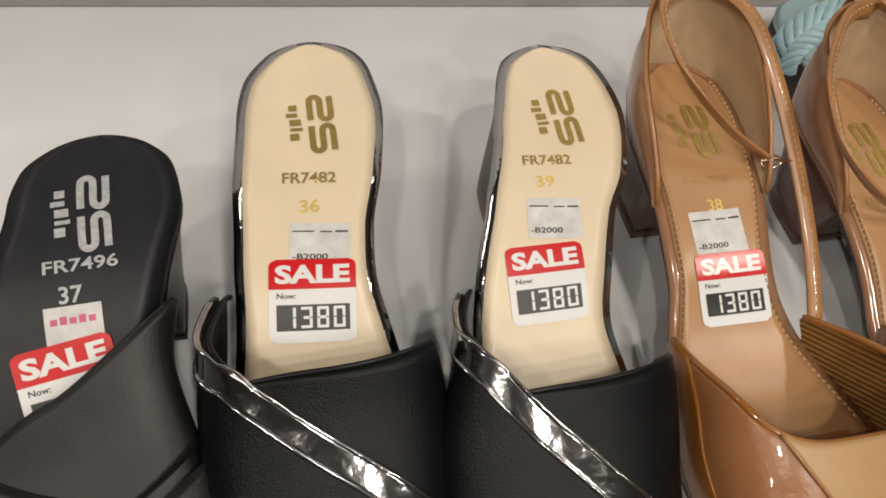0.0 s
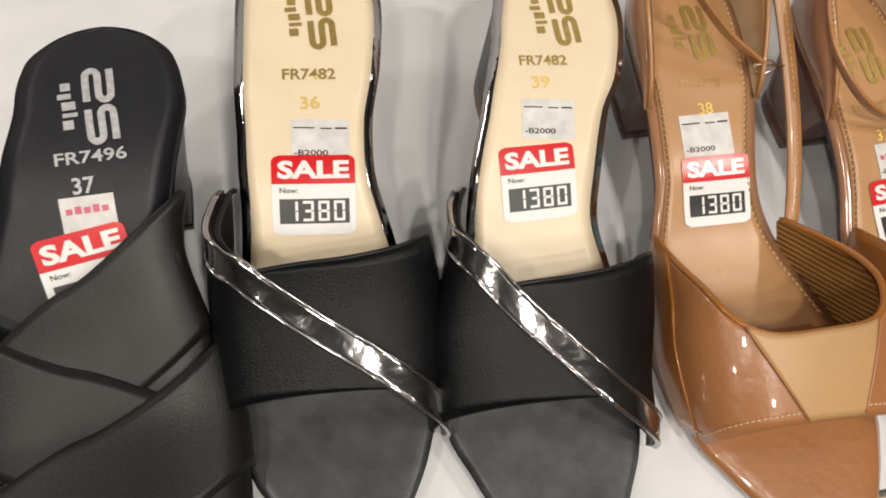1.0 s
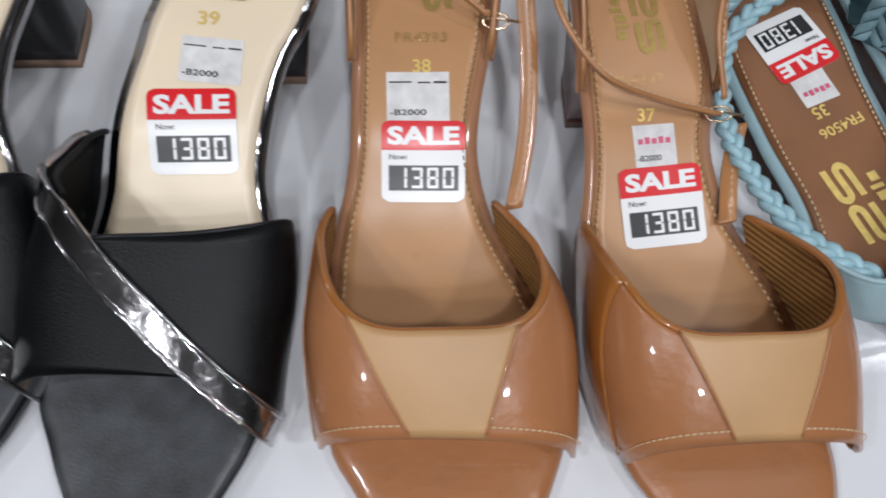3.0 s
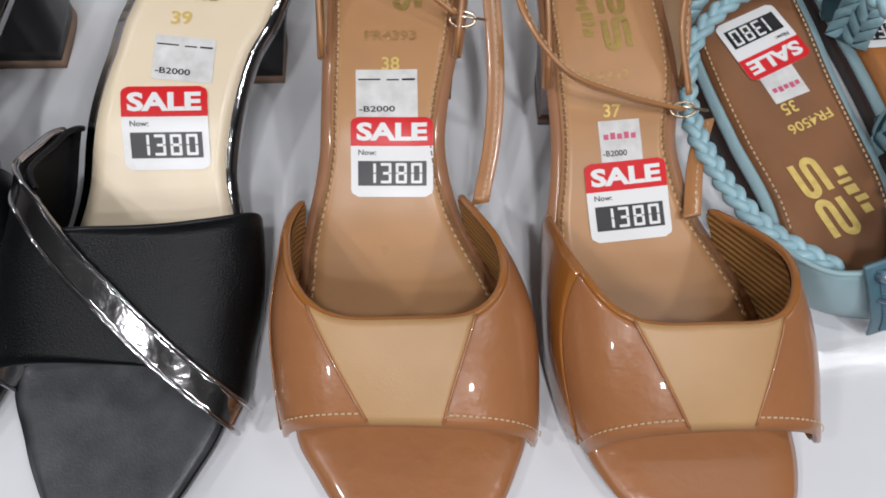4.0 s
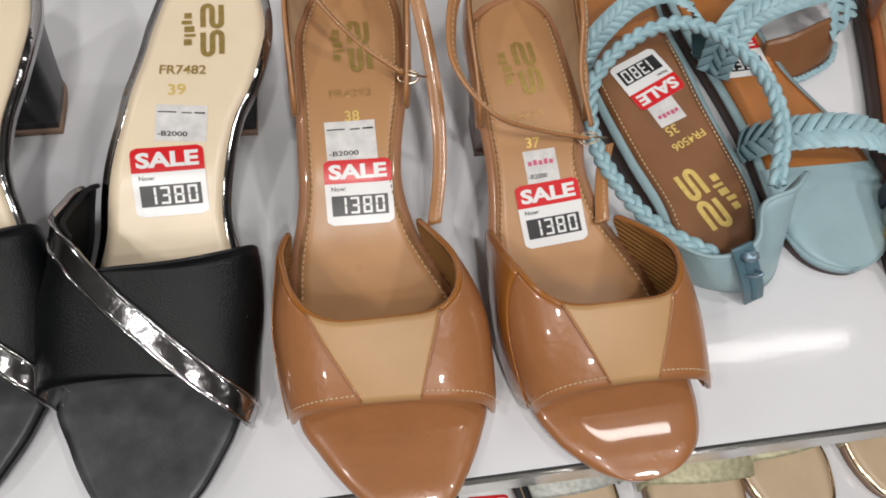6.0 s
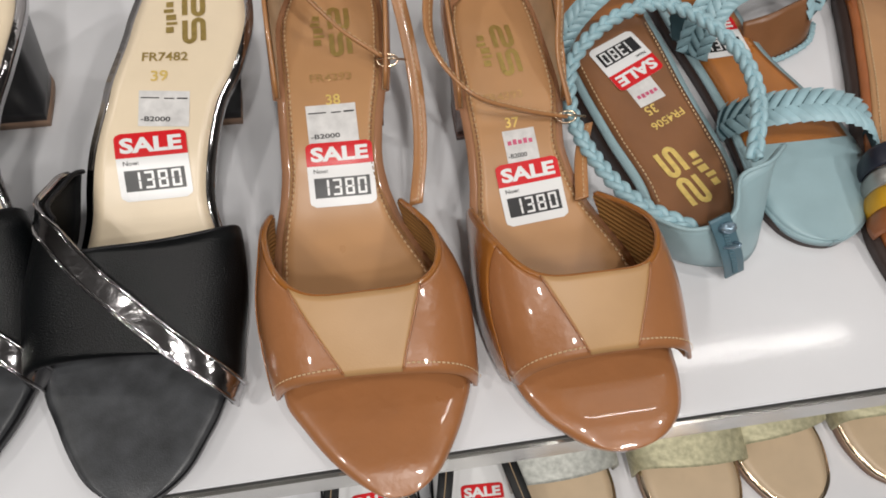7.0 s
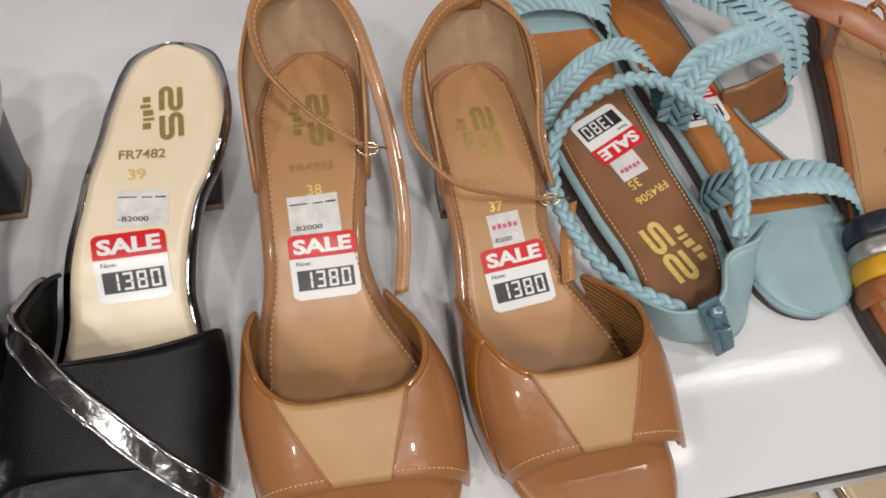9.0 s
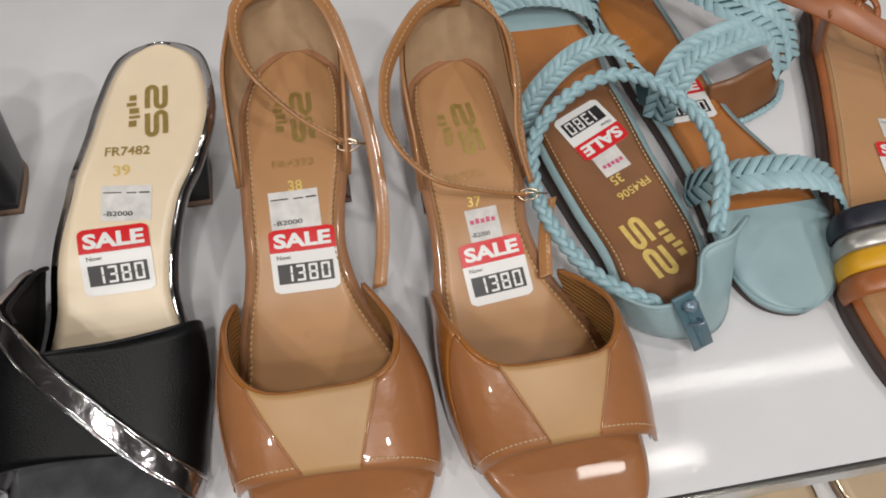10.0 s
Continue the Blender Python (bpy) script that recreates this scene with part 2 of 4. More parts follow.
class Last:
    """The footbed of a shoe: stations (y, left x, right x, z) from toe to heel or heel to toe."""

    def __init__(self, stations):
        y, l, r, z = (np.array(c, float) for c in zip(*stations))
        self.y0, self.y1 = y[0], y[-1]
        self.mid_f = hermite(y, (l + r) / 2)
        self.sq_f = hermite(y, ((r - l) / 2) ** 2)
        self.z_f = hermite(y, z)
        yy = np.linspace(self.y0, self.y1, 400)
        zz = self.z_f(yy)
        self.arc_y, self.arc_s = yy, np.concatenate([[0], np.cumsum(np.hypot(np.diff(yy), np.diff(zz)))])

    def mid(self, y):
        return self.mid_f(y)

    def half(self, y):
        return np.sqrt(np.maximum(self.sq_f(y), 1e-8))

    def z(self, y, x=None):
        z = self.z_f(y)
        if x is not None:
            u = np.clip((x - self.mid(y)) / self.half(y), -1, 1)
            z = z + 0.0012 * u ** 4
        return z

    def slide(self, y, ds):
        return np.interp(np.interp(y, self.arc_y, self.arc_s) + ds, self.arc_s, self.arc_y)

    def rows(self, y0=None, y1=None, n=60):
        y0, y1 = self.y0 if y0 is None else y0, self.y1 if y1 is None else y1
        k = np.linspace(0, math.pi, n)
        return y0 + (y1 - y0) * (1 - np.cos(k)) / 2

    def slab(self, top, bottom, inset=0.0, y0=None, y1=None, n=60, edge=0.0008, flat=None, crown=0.0):
        """A layer that follows the footbed; flat: a fixed underside height where lower than it."""
        ya, yb = (self.y0 + inset if y0 is None else y0), (self.y1 - inset if y1 is None else y1)
        loops = []
        for y in self.rows(ya, yb, n):
            yc, span = (self.y0 + self.y1) / 2, (self.y1 - self.y0) / 2
            q = yc + (y - yc) * span / (span - inset)
            full = float(self.half(q))
            hw = max(full - inset * min(1.0, full / 0.012), 0.0003)
            mx, up = float(self.mid(q)), 11 if not crown else 25
            dip = crown * max(0.0, 1 - (y - ya) / 0.016) ** 2
            loop = []
            for u in np.linspace(-1, 1, up):
                e = edge if abs(u) > 0.99 else 0
                loop.append((mx + u * hw, y, float(self.z(y)) + 0.0012 * u ** 4 - crown * u ** 6 - dip * (1 - u ** 6) + top - e))
            for u in np.linspace(1, -1, 5):
                zb = float(self.z(y)) + bottom
                loop.append((mx + u * (hw - edge), y, zb if flat is None else max(min(zb, flat(q)), 0.0004)))
            loops.append(loop)
        return loft(loops)

    def edge_line(self, y0, y1, inset, lift, side, n=40):
        return [(float(self.mid(y) + side * (self.half(y) - inset)), y, float(self.z(y)) + 0.0012 + lift) for y in np.linspace(y0, y1, n)]

    def outline(self, y_start, inset, n=60, lift=0.0):
        """Round the heel from the left at y_start to the right at y_start."""
        k = 1 - (1 - np.linspace(0, 1, n // 2)) ** 2.2
        ys = y_start + (self.y1 - inset - y_start) * k
        left = [(float(self.mid(y) - max(self.half(y) - inset, 0)), y, float(self.z(y)) + lift) for y in ys]
        right = [(float(self.mid(y) + max(self.half(y) - inset, 0)), y, float(self.z(y)) + lift) for y in ys[::-1]]
        return left + right[1:]


GLYPHS = {}


def glyphs(text):
    """Flat text from the built-in font, scaled to unit height of capitals: vertices and faces."""
    if text not in GLYPHS:
        cu = bpy.data.curves.new("lettering", "FONT")
        cu.body, cu.resolution_u, cu.offset = text, 3, (0.04 if text == "SALE" else 0.016)
        ob = bpy.data.objects.new("lettering", cu)
        scene.collection.objects.link(ob)
        me = bpy.data.meshes.new_from_object(ob.evaluated_get(bpy.context.evaluated_depsgraph_get()))
        v = np.array([p.co[:2] for p in me.vertices])
        f = [tuple(p.vertices) for p in me.polygons]
        bpy.data.objects.remove(ob)
        bpy.data.curves.remove(cu)
        bpy.data.meshes.remove(me)
        lo, hi = v.min(0), v.max(0)
        GLYPHS[text] = ((v - (lo + hi) / 2) / (hi - lo), f)
    return GLYPHS[text]


class Decal:
    """Flat marks laid on a footbed: u across, v along (v grows towards the heel, or as turned)."""

    def __init__(self, last, cx, cy, turn=0.0):
        self.last, self.cx, self.cy, self.c, self.s = last, cx, cy, math.cos(radians(turn)), math.sin(radians(turn))

    def at(self, u, v, lift):
        a, b = self.c * u - self.s * v, self.s * u + self.c * v
        y = float(self.last.slide(self.cy, b))
        x = self.cx + a
        return (x, y, float(self.last.z(y, x)) + lift)

    def mesh(self, verts, faces, lift):
        bm = bmesh.new()
        vs = [bm.verts.new(self.at(u, v, lift)) for u, v in verts]
        for f in faces:
            if len(set(f)) > 2:
                bm.faces.new([vs[i] for i in f])
        return bm

    def text(self, word, u, v, w, h, lift):
        g, f = glyphs(word)
        return self.mesh([(u + x * w, v + y * h) for x, y in g], f, lift)

    def card(self, u0, v0, u1, v1, lift, corner=0.0, tl=True, bl=True, n=10):
        """A sheet with rounded corners at the top (tl) and foot (bl)."""
        rows = []
        for v in np.linspace(v0, v1, n):
            cut = 0.0
            if corner:
                d = min((v - v0) if bl else 9, (v1 - v) if tl else 9)
                if d < corner:
                    cut = corner - math.sqrt(max(corner ** 2 - (corner - d) ** 2, 0))
            rows.append([self.at(u, v, lift) for u in np.linspace(u0 + cut, u1 - cut, 7)])
        return sheet(rows)

    def bars(self, rects, lift):
        verts, faces = [], []
        for u0, v0, u1, v1 in rects:
            k = len(verts)
            verts += [(u0, v0), (u1, v0), (u1, v1), (u0, v1)]
            faces.append((k, k + 1, k + 2, k + 3))
        return self.mesh(verts, faces, lift)

    def stroke(self, line, width, lift):
        """A broad pen line with mitred turns."""
        p = np.array(line, float)
        t = np.gradient(p, axis=0)
        t /= np.linalg.norm(t, axis=1, keepdims=True) + 1e-9
        n = np.stack([-t[:, 1], t[:, 0]], 1) * width / 2
        verts = [tuple(q) for q in np.concatenate([p + n, p - n])]
        k = len(p)
        return self.mesh(verts, [(i, i + 1, k + i + 1, k + i) for i in range(k - 1)], lift)


def merge(bms):
    """Several bmeshes into one."""
    out = bmesh.new()
    for b in bms:
        me = bpy.data.meshes.new("scrap")
        b.to_mesh(me)
        b.free()
        out.from_mesh(me)
        bpy.data.meshes.remove(me)
    return out


SEGMENTS = {"1": "bc", "3": "abgcd", "8": "abcdefg", "0": "abcdef"}


def digit_bars(word, w, h, bar):
    """Marker-filled seven-part figures, as bars."""
    out = []
    step = w / len(word)
    for i, ch in enumerate(word):
        x0, x1 = -w / 2 + i * step + step * 0.14, -w / 2 + (i + 1) * step - step * 0.14
        b, g = bar, bar * 0.18
        spots = dict(a=(x0 + g, h / 2 - b, x1 - g, h / 2), d=(x0 + g, -h / 2, x1 - g, -h / 2 + b), g=(x0 + b, -b / 2, x1 - b, b / 2),
                     b=(x1 - b, g, x1, h / 2 - g), c=(x1 - b, -h / 2 + g, x1, -g), f=(x0, g, x0 + b, h / 2 - g), e=(x0, -h / 2 + g, x0 + b, -g))
        out.append([spots[s] for s in SEGMENTS[ch]])
    return out


def sale_sticker(shoe, last, cx, cy, turn, lift=0.0):
    """White price card with a red band, lettering and a black figure box."""
    d = Decal(last, cx, cy, turn)
    w, h, l0 = 0.0333, 0.0322, 0.0005 + lift
    card = part("sale_sticker", d.card(-w / 2, -h / 2, w / 2, h / 2, l0, 0.003, n=22), M["paper"], shoe, "white price sticker with a red band")
    part("red_band", d.card(-w / 2, h / 2 - 0.0117, w / 2, h / 2, l0 + 0.00015, 0.003, bl=False, n=14), M["red"], card)
    part("sale_lettering", d.text("SALE", 0, h / 2 - 0.0060, 0.0285, 0.0074, l0 + 0.0003), M["paper"], card)
    part("now_lettering", d.text("Now:", -0.0100, h / 2 - 0.0143, 0.0072, 0.0022, l0 + 0.0002), M["ink"], card)
    box = (-0.0138, -h / 2 + 0.0045, 0.0140, -h / 2 + 0.0145)
    part("figure_box", d.card(*box, l0 + 0.00015, n=6), M["ink"], card)
    d2 = Decal(last, *d.at(0.0006, (box[1] + box[3]) / 2, 0)[:2], turn)
    for i, bars in enumerate(digit_bars("1380", 0.0250, 0.0082, 0.0011)):
        part("price_figure", d2.bars(bars, l0 + 0.0003), M["paper"], card)
    return card


def old_label(shoe, last, cx, cy, turn, w, h, pink=False, price=True, lift=0.0):
    """Worn price label, partly covered by the newer sticker."""
    d = Decal(last, cx, cy, turn)
    lab = part("price_label", d.card(-w / 2, -h / 2, w / 2, h / 2, 0.0003 + lift), M["old_paper"], shoe, "worn white paper price label")
    if pink:
        part("brand_bar", d.bars([(-w * 0.4 + i * w * 0.165, 0.0006, -w * 0.4 + i * w * 0.165 + w * 0.12, 0.0028 + 0.0006 * (i % 2)) for i in range(5)], 0.00045 + lift), M["pink"], lab)
    else:
        part("print_bar", d.bars([(-w * 0.46, h * 0.28, -w * 0.1, h * 0.31), (0, h * 0.27, w * 0.2, h * 0.30), (w * 0.25, h * 0.27, w * 0.46, h * 0.31)], 0.00045 + lift), M["ink"], lab)
    if price:
        part("price_lettering", d.text("-B2000", -w * 0.16, -h * 0.30, w * 0.58, 0.0024, 0.00045 + lift), M["ink"], lab)
    return lab


def maker_mark(shoe, last, cx, cy, turn, size, material, word_material=None):
    """The maker's mark as plain serpentine strokes, with a bar row beside it."""
    d = Decal(last, cx, cy, turn)
    k = size
    for v0, flip in ((0.27, 1), (-0.27, -1)):
        pts = []
        for x, y in [(-0.22, 0.23), (0.12, 0.23), (0.19, 0.20), (0.22, 0.12), (0.19, 0.03), (0.12, 0.0), (-0.12, 0.0), (-0.19, -0.03), (-0.22, -0.12), (-0.19, -0.20), (-0.12, -0.23), (0.22, -0.23)]:
            pts.append((y * k * 0.76, (v0 - x * flip * 0.98) * k * 1.20))
        part("maker_mark", d.stroke(spline(pts, 40), 0.105 * k, 0.0004), material, shoe, "foil-stamped maker's mark")
    bars, v = [], 0.38
    for lo, hi, wd in ((-0.07, 0.07, 0.12), (-0.12, 0.07, 0.08), (-0.07, 0.12, 0.12), (-0.07, 0.14, 0.06), (-0.08, 0.07, 0.13)):
        bars.append(((-0.46 + lo) * k, (v - wd) * k * 1.1, (-0.46 + hi) * k, v * k * 1.1))
        v -= wd + 0.045
    part("maker_word", d.bars(bars, 0.0004), word_material or material, shoe, "row of foil-stamped bars")


def stitches(line, material, shoe, pitch=0.0028, dash=0.0016, r=0.00028):
    """A seam of separate dashes, joined into one mesh."""
    p = np.array(line, float)
    s = np.concatenate([[0], np.cumsum(np.linalg.norm(np.diff(p, axis=0), axis=1))])
    at = lambda q: np.array([np.interp(q, s, p[:, i]) for i in range(3)])
    bm = bmesh.new()
    q = pitch / 2
    while q + dash < s[-1]:
        a, b = at(q), at(q + dash)
        t = (b - a) / (np.linalg.norm(b - a) + 1e-9)
        side = np.cross(t, (0, 0, 1)) * r * 1.3
        up = np.array((0, 0, r))
        lo = [bm.verts.new(v) for v in (a - side - up, a + side - up, b + side - up, b - side - up)]
        hi = [bm.verts.new(v) for v in (a - side * 0.6 + up, a + side * 0.6 + up, b + side * 0.6 + up, b - side * 0.6 + up)]
        bm.faces.new(hi)
        for i in range(4):
            bm.faces.new((lo[i], lo[(i + 1) % 4], hi[(i + 1) % 4], hi[i]))
        q += pitch
    return tagged(part("stitching", bm, material, shoe), kind="stuff")


class Upper:
    """The arch of a vamp over the footbed: a runs 0 (left) to 1 (right), y along the foot."""

    def __init__(self, last, y_front, y_rear, h_front, h_rear, margin=0.0025, box=0.80, bulge=(0.003, 0.009), dome=None, lop=1.0, even=False, ease=1.0):
        self.last, self.yf, self.yr, self.hf, self.hr, self.m, self.e, self.b = last, y_front, y_rear, h_front, h_rear, margin, box, bulge
        self.dome, self.lop, self.even, self.ease = dome or 0.9 * box, lop, even, ease

    def at(self, a, y, lift=0.0):
        la = self.last
        th = math.pi * (1 - a)
        c, s = math.cos(th), math.sin(th)
        e = self.e
        if self.even:
            c = math.copysign(abs(c) ** (1 / e), c)
            s = math.sqrt(max(1 - c * c, 0.0))
        k = (y - self.yf) / (self.yr - self.yf)
        h = self.hf + (self.hr - self.hf) * (k if self.ease == 1.0 else 1 - (1 - min(max(k, 0), 1)) ** self.ease) + lift
        if self.ease != 1.0:
            h *= 1 - 0.62 * min(max((k - 0.55) / 0.45, 0), 1) ** 1.6
        tuck = 1.0 if self.ease == 1.0 else 1 - 0.8 * min(max((k - 0.35) / 0.65, 0), 1) ** 1.5
        half = float(la.half(y)) + self.m * tuck + lift
        z0 = max(float(la.z(y)) - 0.004, 0.002)
        x = float(la.mid(y)) + half * math.copysign(abs(c) ** e, c)
        kk = min(max(k, 0.0), 1.15)
        bulge = tuck * (self.b[0] + (self.b[1] - self.b[0]) * kk) * 2 * s * abs(c) * math.copysign(1, c) * (self.lop if c > 0 else 1.0)
        return (x + bulge, y, z0 + (h + 0.004) * abs(s) ** self.dome)

    def patch(self, front, rear, a0=0.0, a1=1.0, nu=44, nv=14, lift=0.0, lo=None, hi=None):
        """Rows of points between the front and rear edges, both functions of a."""
        rows = []
        for v in np.linspace(0, 1, nv):
            l, r = (a0 if lo is None else lo(v)), (a1 if hi is None else hi(v))
            rows.append([self.at(a, front(a) + (rear(a) - front(a)) * v, lift) for a in np.linspace(l, r, nu)])
        return rows


def surface_strap(up, line, width, lift, across=7, n=90):
    """A band of even width that lies on an upper along y = line(a)."""
    here = lambda a, y: np.array(up.at(min(max(a, 0.002), 0.998), y, lift))
    ks = 0.012 + 0.98 * (1 - np.cos(np.linspace(0, math.pi, n))) / 2
    mid = [here(a, line(a)) for a in ks]
    tang = np.gradient(np.array(mid), axis=0)
    rows = [[] for _ in range(across)]
    for i, a in enumerate(ks):
        jac = lambda q, y: np.stack([(here(q + 0.002, y) - here(q - 0.002, y)) / 0.004, (here(q, y + 0.0005) - here(q, y - 0.0005)) / 0.001], 1)
        m = jac(a, line(a))
        nor = np.cross(m[:, 0], m[:, 1])
        side = np.cross(nor, tang[i])
        side /= np.linalg.norm(side) + 1e-12
        for r, u in enumerate(np.linspace(-width / 2, width / 2, across)):
            goal, q, y = mid[i] + side * u, a, line(a)
            for _ in range(8):
                step = np.linalg.lstsq(jac(q, y), goal - here(q, y), rcond=None)[0]
                q, y = min(max(q + max(min(step[0], 0.03), -0.03), 0.004), 0.996), y + max(min(step[1], 0.006), -0.006)
            rows[r].append(here(q, y))
    return rows


def block_heel(last, y_front, drop, inset_top, bottom, shoe, material, tip_material, tip=0.006, square=0.45):
    """A block heel: follows the seat's outline at the top and tapers to a smaller foot. bottom: y front, y back, x mid, half width."""
    top = last.outline(y_front, inset_top, 40)
    yf, yb, xm, hw = bottom
    n = len(top)
    foot = []
    for i in range(n):
        k = i / (n - 1)
        th = math.pi * (1 - k)
        c, s = math.cos(th), math.sin(th)
        foot.append((xm + hw * math.copysign(abs(c) ** square, c), yf + (yb - yf) * abs(s) ** square))
    loops = []
    for j, w in enumerate(np.linspace(0, 1, 9)):
        z1 = tip
        ease = w ** 0.8
        loops.append([(t[0] + (f[0] - t[0]) * ease, t[1] + (f[1] - t[1]) * ease, (t[2] - drop) + (z1 - (t[2] - drop)) * w) for t, f in zip(top, foot)])
    part("heel", loft(loops), material, shoe)
    part("heel_tip", loft([[(x, y, z) for x, y in foot] for z in (tip, 0.0006)]), tip_material, shoe, "worn heel tip")


# ---- the shelf and the shop round it ----
EDGE = 0.088


def box_mesh(x0, x1, y0, y1, z0, z1, bevel=0.0):
    bm = bmesh.new()
    bmesh.ops.create_cube(bm, size=1, matrix=Matrix.LocRotScale(((x0 + x1) / 2, (y0 + y1) / 2, (z0 + z1) / 2), None, (x1 - x0, y1 - y0, z1 - z0)))
    if bevel:
        bmesh.ops.bevel(bm, geom=bm.edges[:], offset=bevel, segments=2, affect="EDGES")
    return bm


def structure(name, bm, material, label, smooth=False):
    return tagged(finish(name, bm, material, None, label, smooth), label, name.split("_")[0], "", "structure")


WALL_TILT = -4.5
shelf = tagged(new("display_shelf"), "white glossy laminate shelf with a metal edge strip", "shelf", "", "structure")
part("shelf_board", box_mesh(-1.2, 1.6, EDGE, 0.75, -0.032, 0.0, 0.0006), M["laminate"], shelf, "white glossy laminate board", False)
part("edge_strip", box_mesh(-1.2, 1.6, EDGE - 0.0030, EDGE - 0.0004, -0.032, -0.0022, 0.0004), M["trim"], shelf, "reflecting metal edge strip", False)
part("seam", box_mesh(-1.2, 1.6, EDGE - 0.0012, EDGE - 0.0002, -0.0021, -0.0004), M["seam"], shelf, "dark joint line", False)

back = structure("wall_back", box_mesh(-1.4, 1.4, 0.010, 0.022, 0.0004, 0.40, 0.001), M["wall"], "white back panel of the shelf")
back.matrix_world = pose(0.0, 0.4935, 0.0, 0, 0, WALL_TILT)
rail = structure("trim_rail", box_mesh(-1.4, 1.4, 0.0, 0.0096, 0.0004, 0.095, 0.001), M["rail"], "grey kick strip along the back panel")
rail.matrix_world = pose(0.0, 0.4935, 0.0, 0, 0, WALL_TILT)

lower = tagged(new("lower_shelf"), "white glossy laminate shelf one step below", "shelf", "", "structure")
LOW = -0.25
part("shelf_board", box_mesh(-1.2, 1.6, -0.22, 0.55, LOW - 0.03, LOW, 0.001), M["laminate"], lower, "white laminate board", False)

# unseen room shell added to bounce light; dark walls and ceiling tone down reflections
structure("floor", box_mesh(-3.2, 3.2, -3.2, 3.2, -1.05, -1.0), M["floor"], "pale shop floor")
structure("ceiling", box_mesh(-3.2, 3.2, -3.2, 3.2, CEILING, CEILING + 0.05), M["dim_ceiling"], "unseen grey ceiling, toned down to darken reflections")
structure("wall_north", box_mesh(-3.2, 3.2, 3.1, 3.2, -1.0, CEILING), M["room"], "unseen plain wall of the room shell")
structure("wall_south", box_mesh(-3.2, 3.2, -3.2, -3.1, -1.0, CEILING), M["room"], "unseen plain wall of the room shell")
structure("wall_east", box_mesh(3.1, 3.2, -3.1, 3.1, -1.0, CEILING), M["room"], "unseen plain wall of the room shell")
structure("wall_west", box_mesh(-3.2, -3.1, -3.1, 3.1, -1.0, CEILING), M["room"], "unseen plain wall of the room shell")


# ---- black mules with a diagonal metal strap ----
def mule(stations, size, mark, code, num, label_at, sticker, y_front, y_rear, heel_foot, shift, strap, trim, name_label):
    shoe = thing("mule_sandal", name_label, "sandal", "sandals on the shelf")
    la = Last(stations)
    ys = y_front + 0.55 * (y_rear - y_front)
    part("insole", la.slab(0.0, -0.0022, 0.0038, y0=ys, n=70), M["cream"], shoe, "cream padded insole")
    part("toe_pad", la.slab(-0.0003, -0.0024, 0.0008, y1=ys + 0.002, n=50, edge=0.0008, crown=0.0020), M["black_pad"], shoe, "black toe pad")
    part("rim", la.slab(-0.0016, -0.0070, 0.0, y0=ys - 0.004, n=70), M["chrome"], shoe, "gunmetal foil rim")
    part("outsole", la.slab(-0.0025, -0.0080, 0.0006, n=80), M["black_edge"], shoe, "thin black outsole")
    block_heel(la, heel_foot[0] - 0.002, 0.0060, 0.0032, heel_foot, shoe, M["black_edge"], M["heel_tip"])
    # two crossing bands: the lower one carries the metal strap along its edge
    up = Upper(la, y_front, y_rear, 0.021, 0.036, margin=0.003, box=0.80, bulge=(0.001, 0.0070), dome=0.78, lop=1.3, even=True)
    rise = hermite([0, 0.032, 0.07, 0.14, 0.227, 0.309], [y + shift for y in (0.2265, 0.2210, 0.2135, 0.2040, 0.1955, 0.1870)])
    run = hermite(*zip(*strap))

    def line(a):
        if a < 0.27:
            return float(rise(a)) + 0.002
        y = 0.16
        for _ in range(14):
            y = 0.4 * y + 0.6 * float(run(up.at(a, y)[0]))
        w = min(max((a - 0.27) / 0.06, 0), 1)
        return y * w + float(rise(a)) * (1 - w) + 0.002
    front = lambda a: min(y_front + trim[0] - 0.008 * a - 0.004 * (2 * a - 1) ** 2, line(a) - 0.003)
    a_in = next(a for a in np.linspace(0.1, 0.9, 200) if line(a) < y_rear + trim[1] + 0.002)
    rear = lambda a: max(y_rear + trim[1] + 0.0135 * max(-math.cos(math.pi * a), 0) ** 2.4, line(a) + 0.003) - 0.006 * max(a - 0.94, 0) / 0.06
    part("lower_band", thick(up.patch(front, lambda a: line(a) + 0.0035, lift=0.0006, nu=60, nv=16), -0.0020), M["black"], shoe, "smooth black leather band")
    part("upper_band", thick(up.patch(lambda a: line(a) - 0.003, rear, a0=a_in, lift=-0.0004, nu=50), -0.0020), M["black"], shoe, "crossing black leather band")
    part("band_edge", tube([up.at(a, rear(a), 0.0006) for a in np.linspace(a_in, 1, 50)], 0.0010, 6), M["black_edge"], shoe)
    part("band_edge", tube([up.at(a, front(a), 0.0014) for a in np.linspace(0, 0.75, 40)], 0.0009, 6), M["black_edge"], shoe)
    part("band_edge", tube([up.at(a, line(a) + 0.0040, -0.0012) for a in np.linspace(0.004, 0.28, 40)], 0.0012, 6), M["black_edge"], shoe)
    strap = part("metal_strap", thick(surface_strap(up, line, 0.0102, 0.0034), 0.0016), M["chrome"], shoe, "shiny gunmetal foil strap")
    for u in (-0.0048, 0.0048):
        part("folded_edge", tube(surface_strap(up, line, u * 2, 0.0034, 2)[1], 0.0008, 6), M["chrome"], strap)
    maker_mark(shoe, la, *mark, 0, 0.0250, M["bronze"])
    d = Decal(la, code[0], code[1], -4)
    part("code_lettering", d.text("FR7482", 0, 0, 0.0215, 0.0050, 0.0004), M["bronze"], shoe)
    d = Decal(la, num[0], num[1], -2)
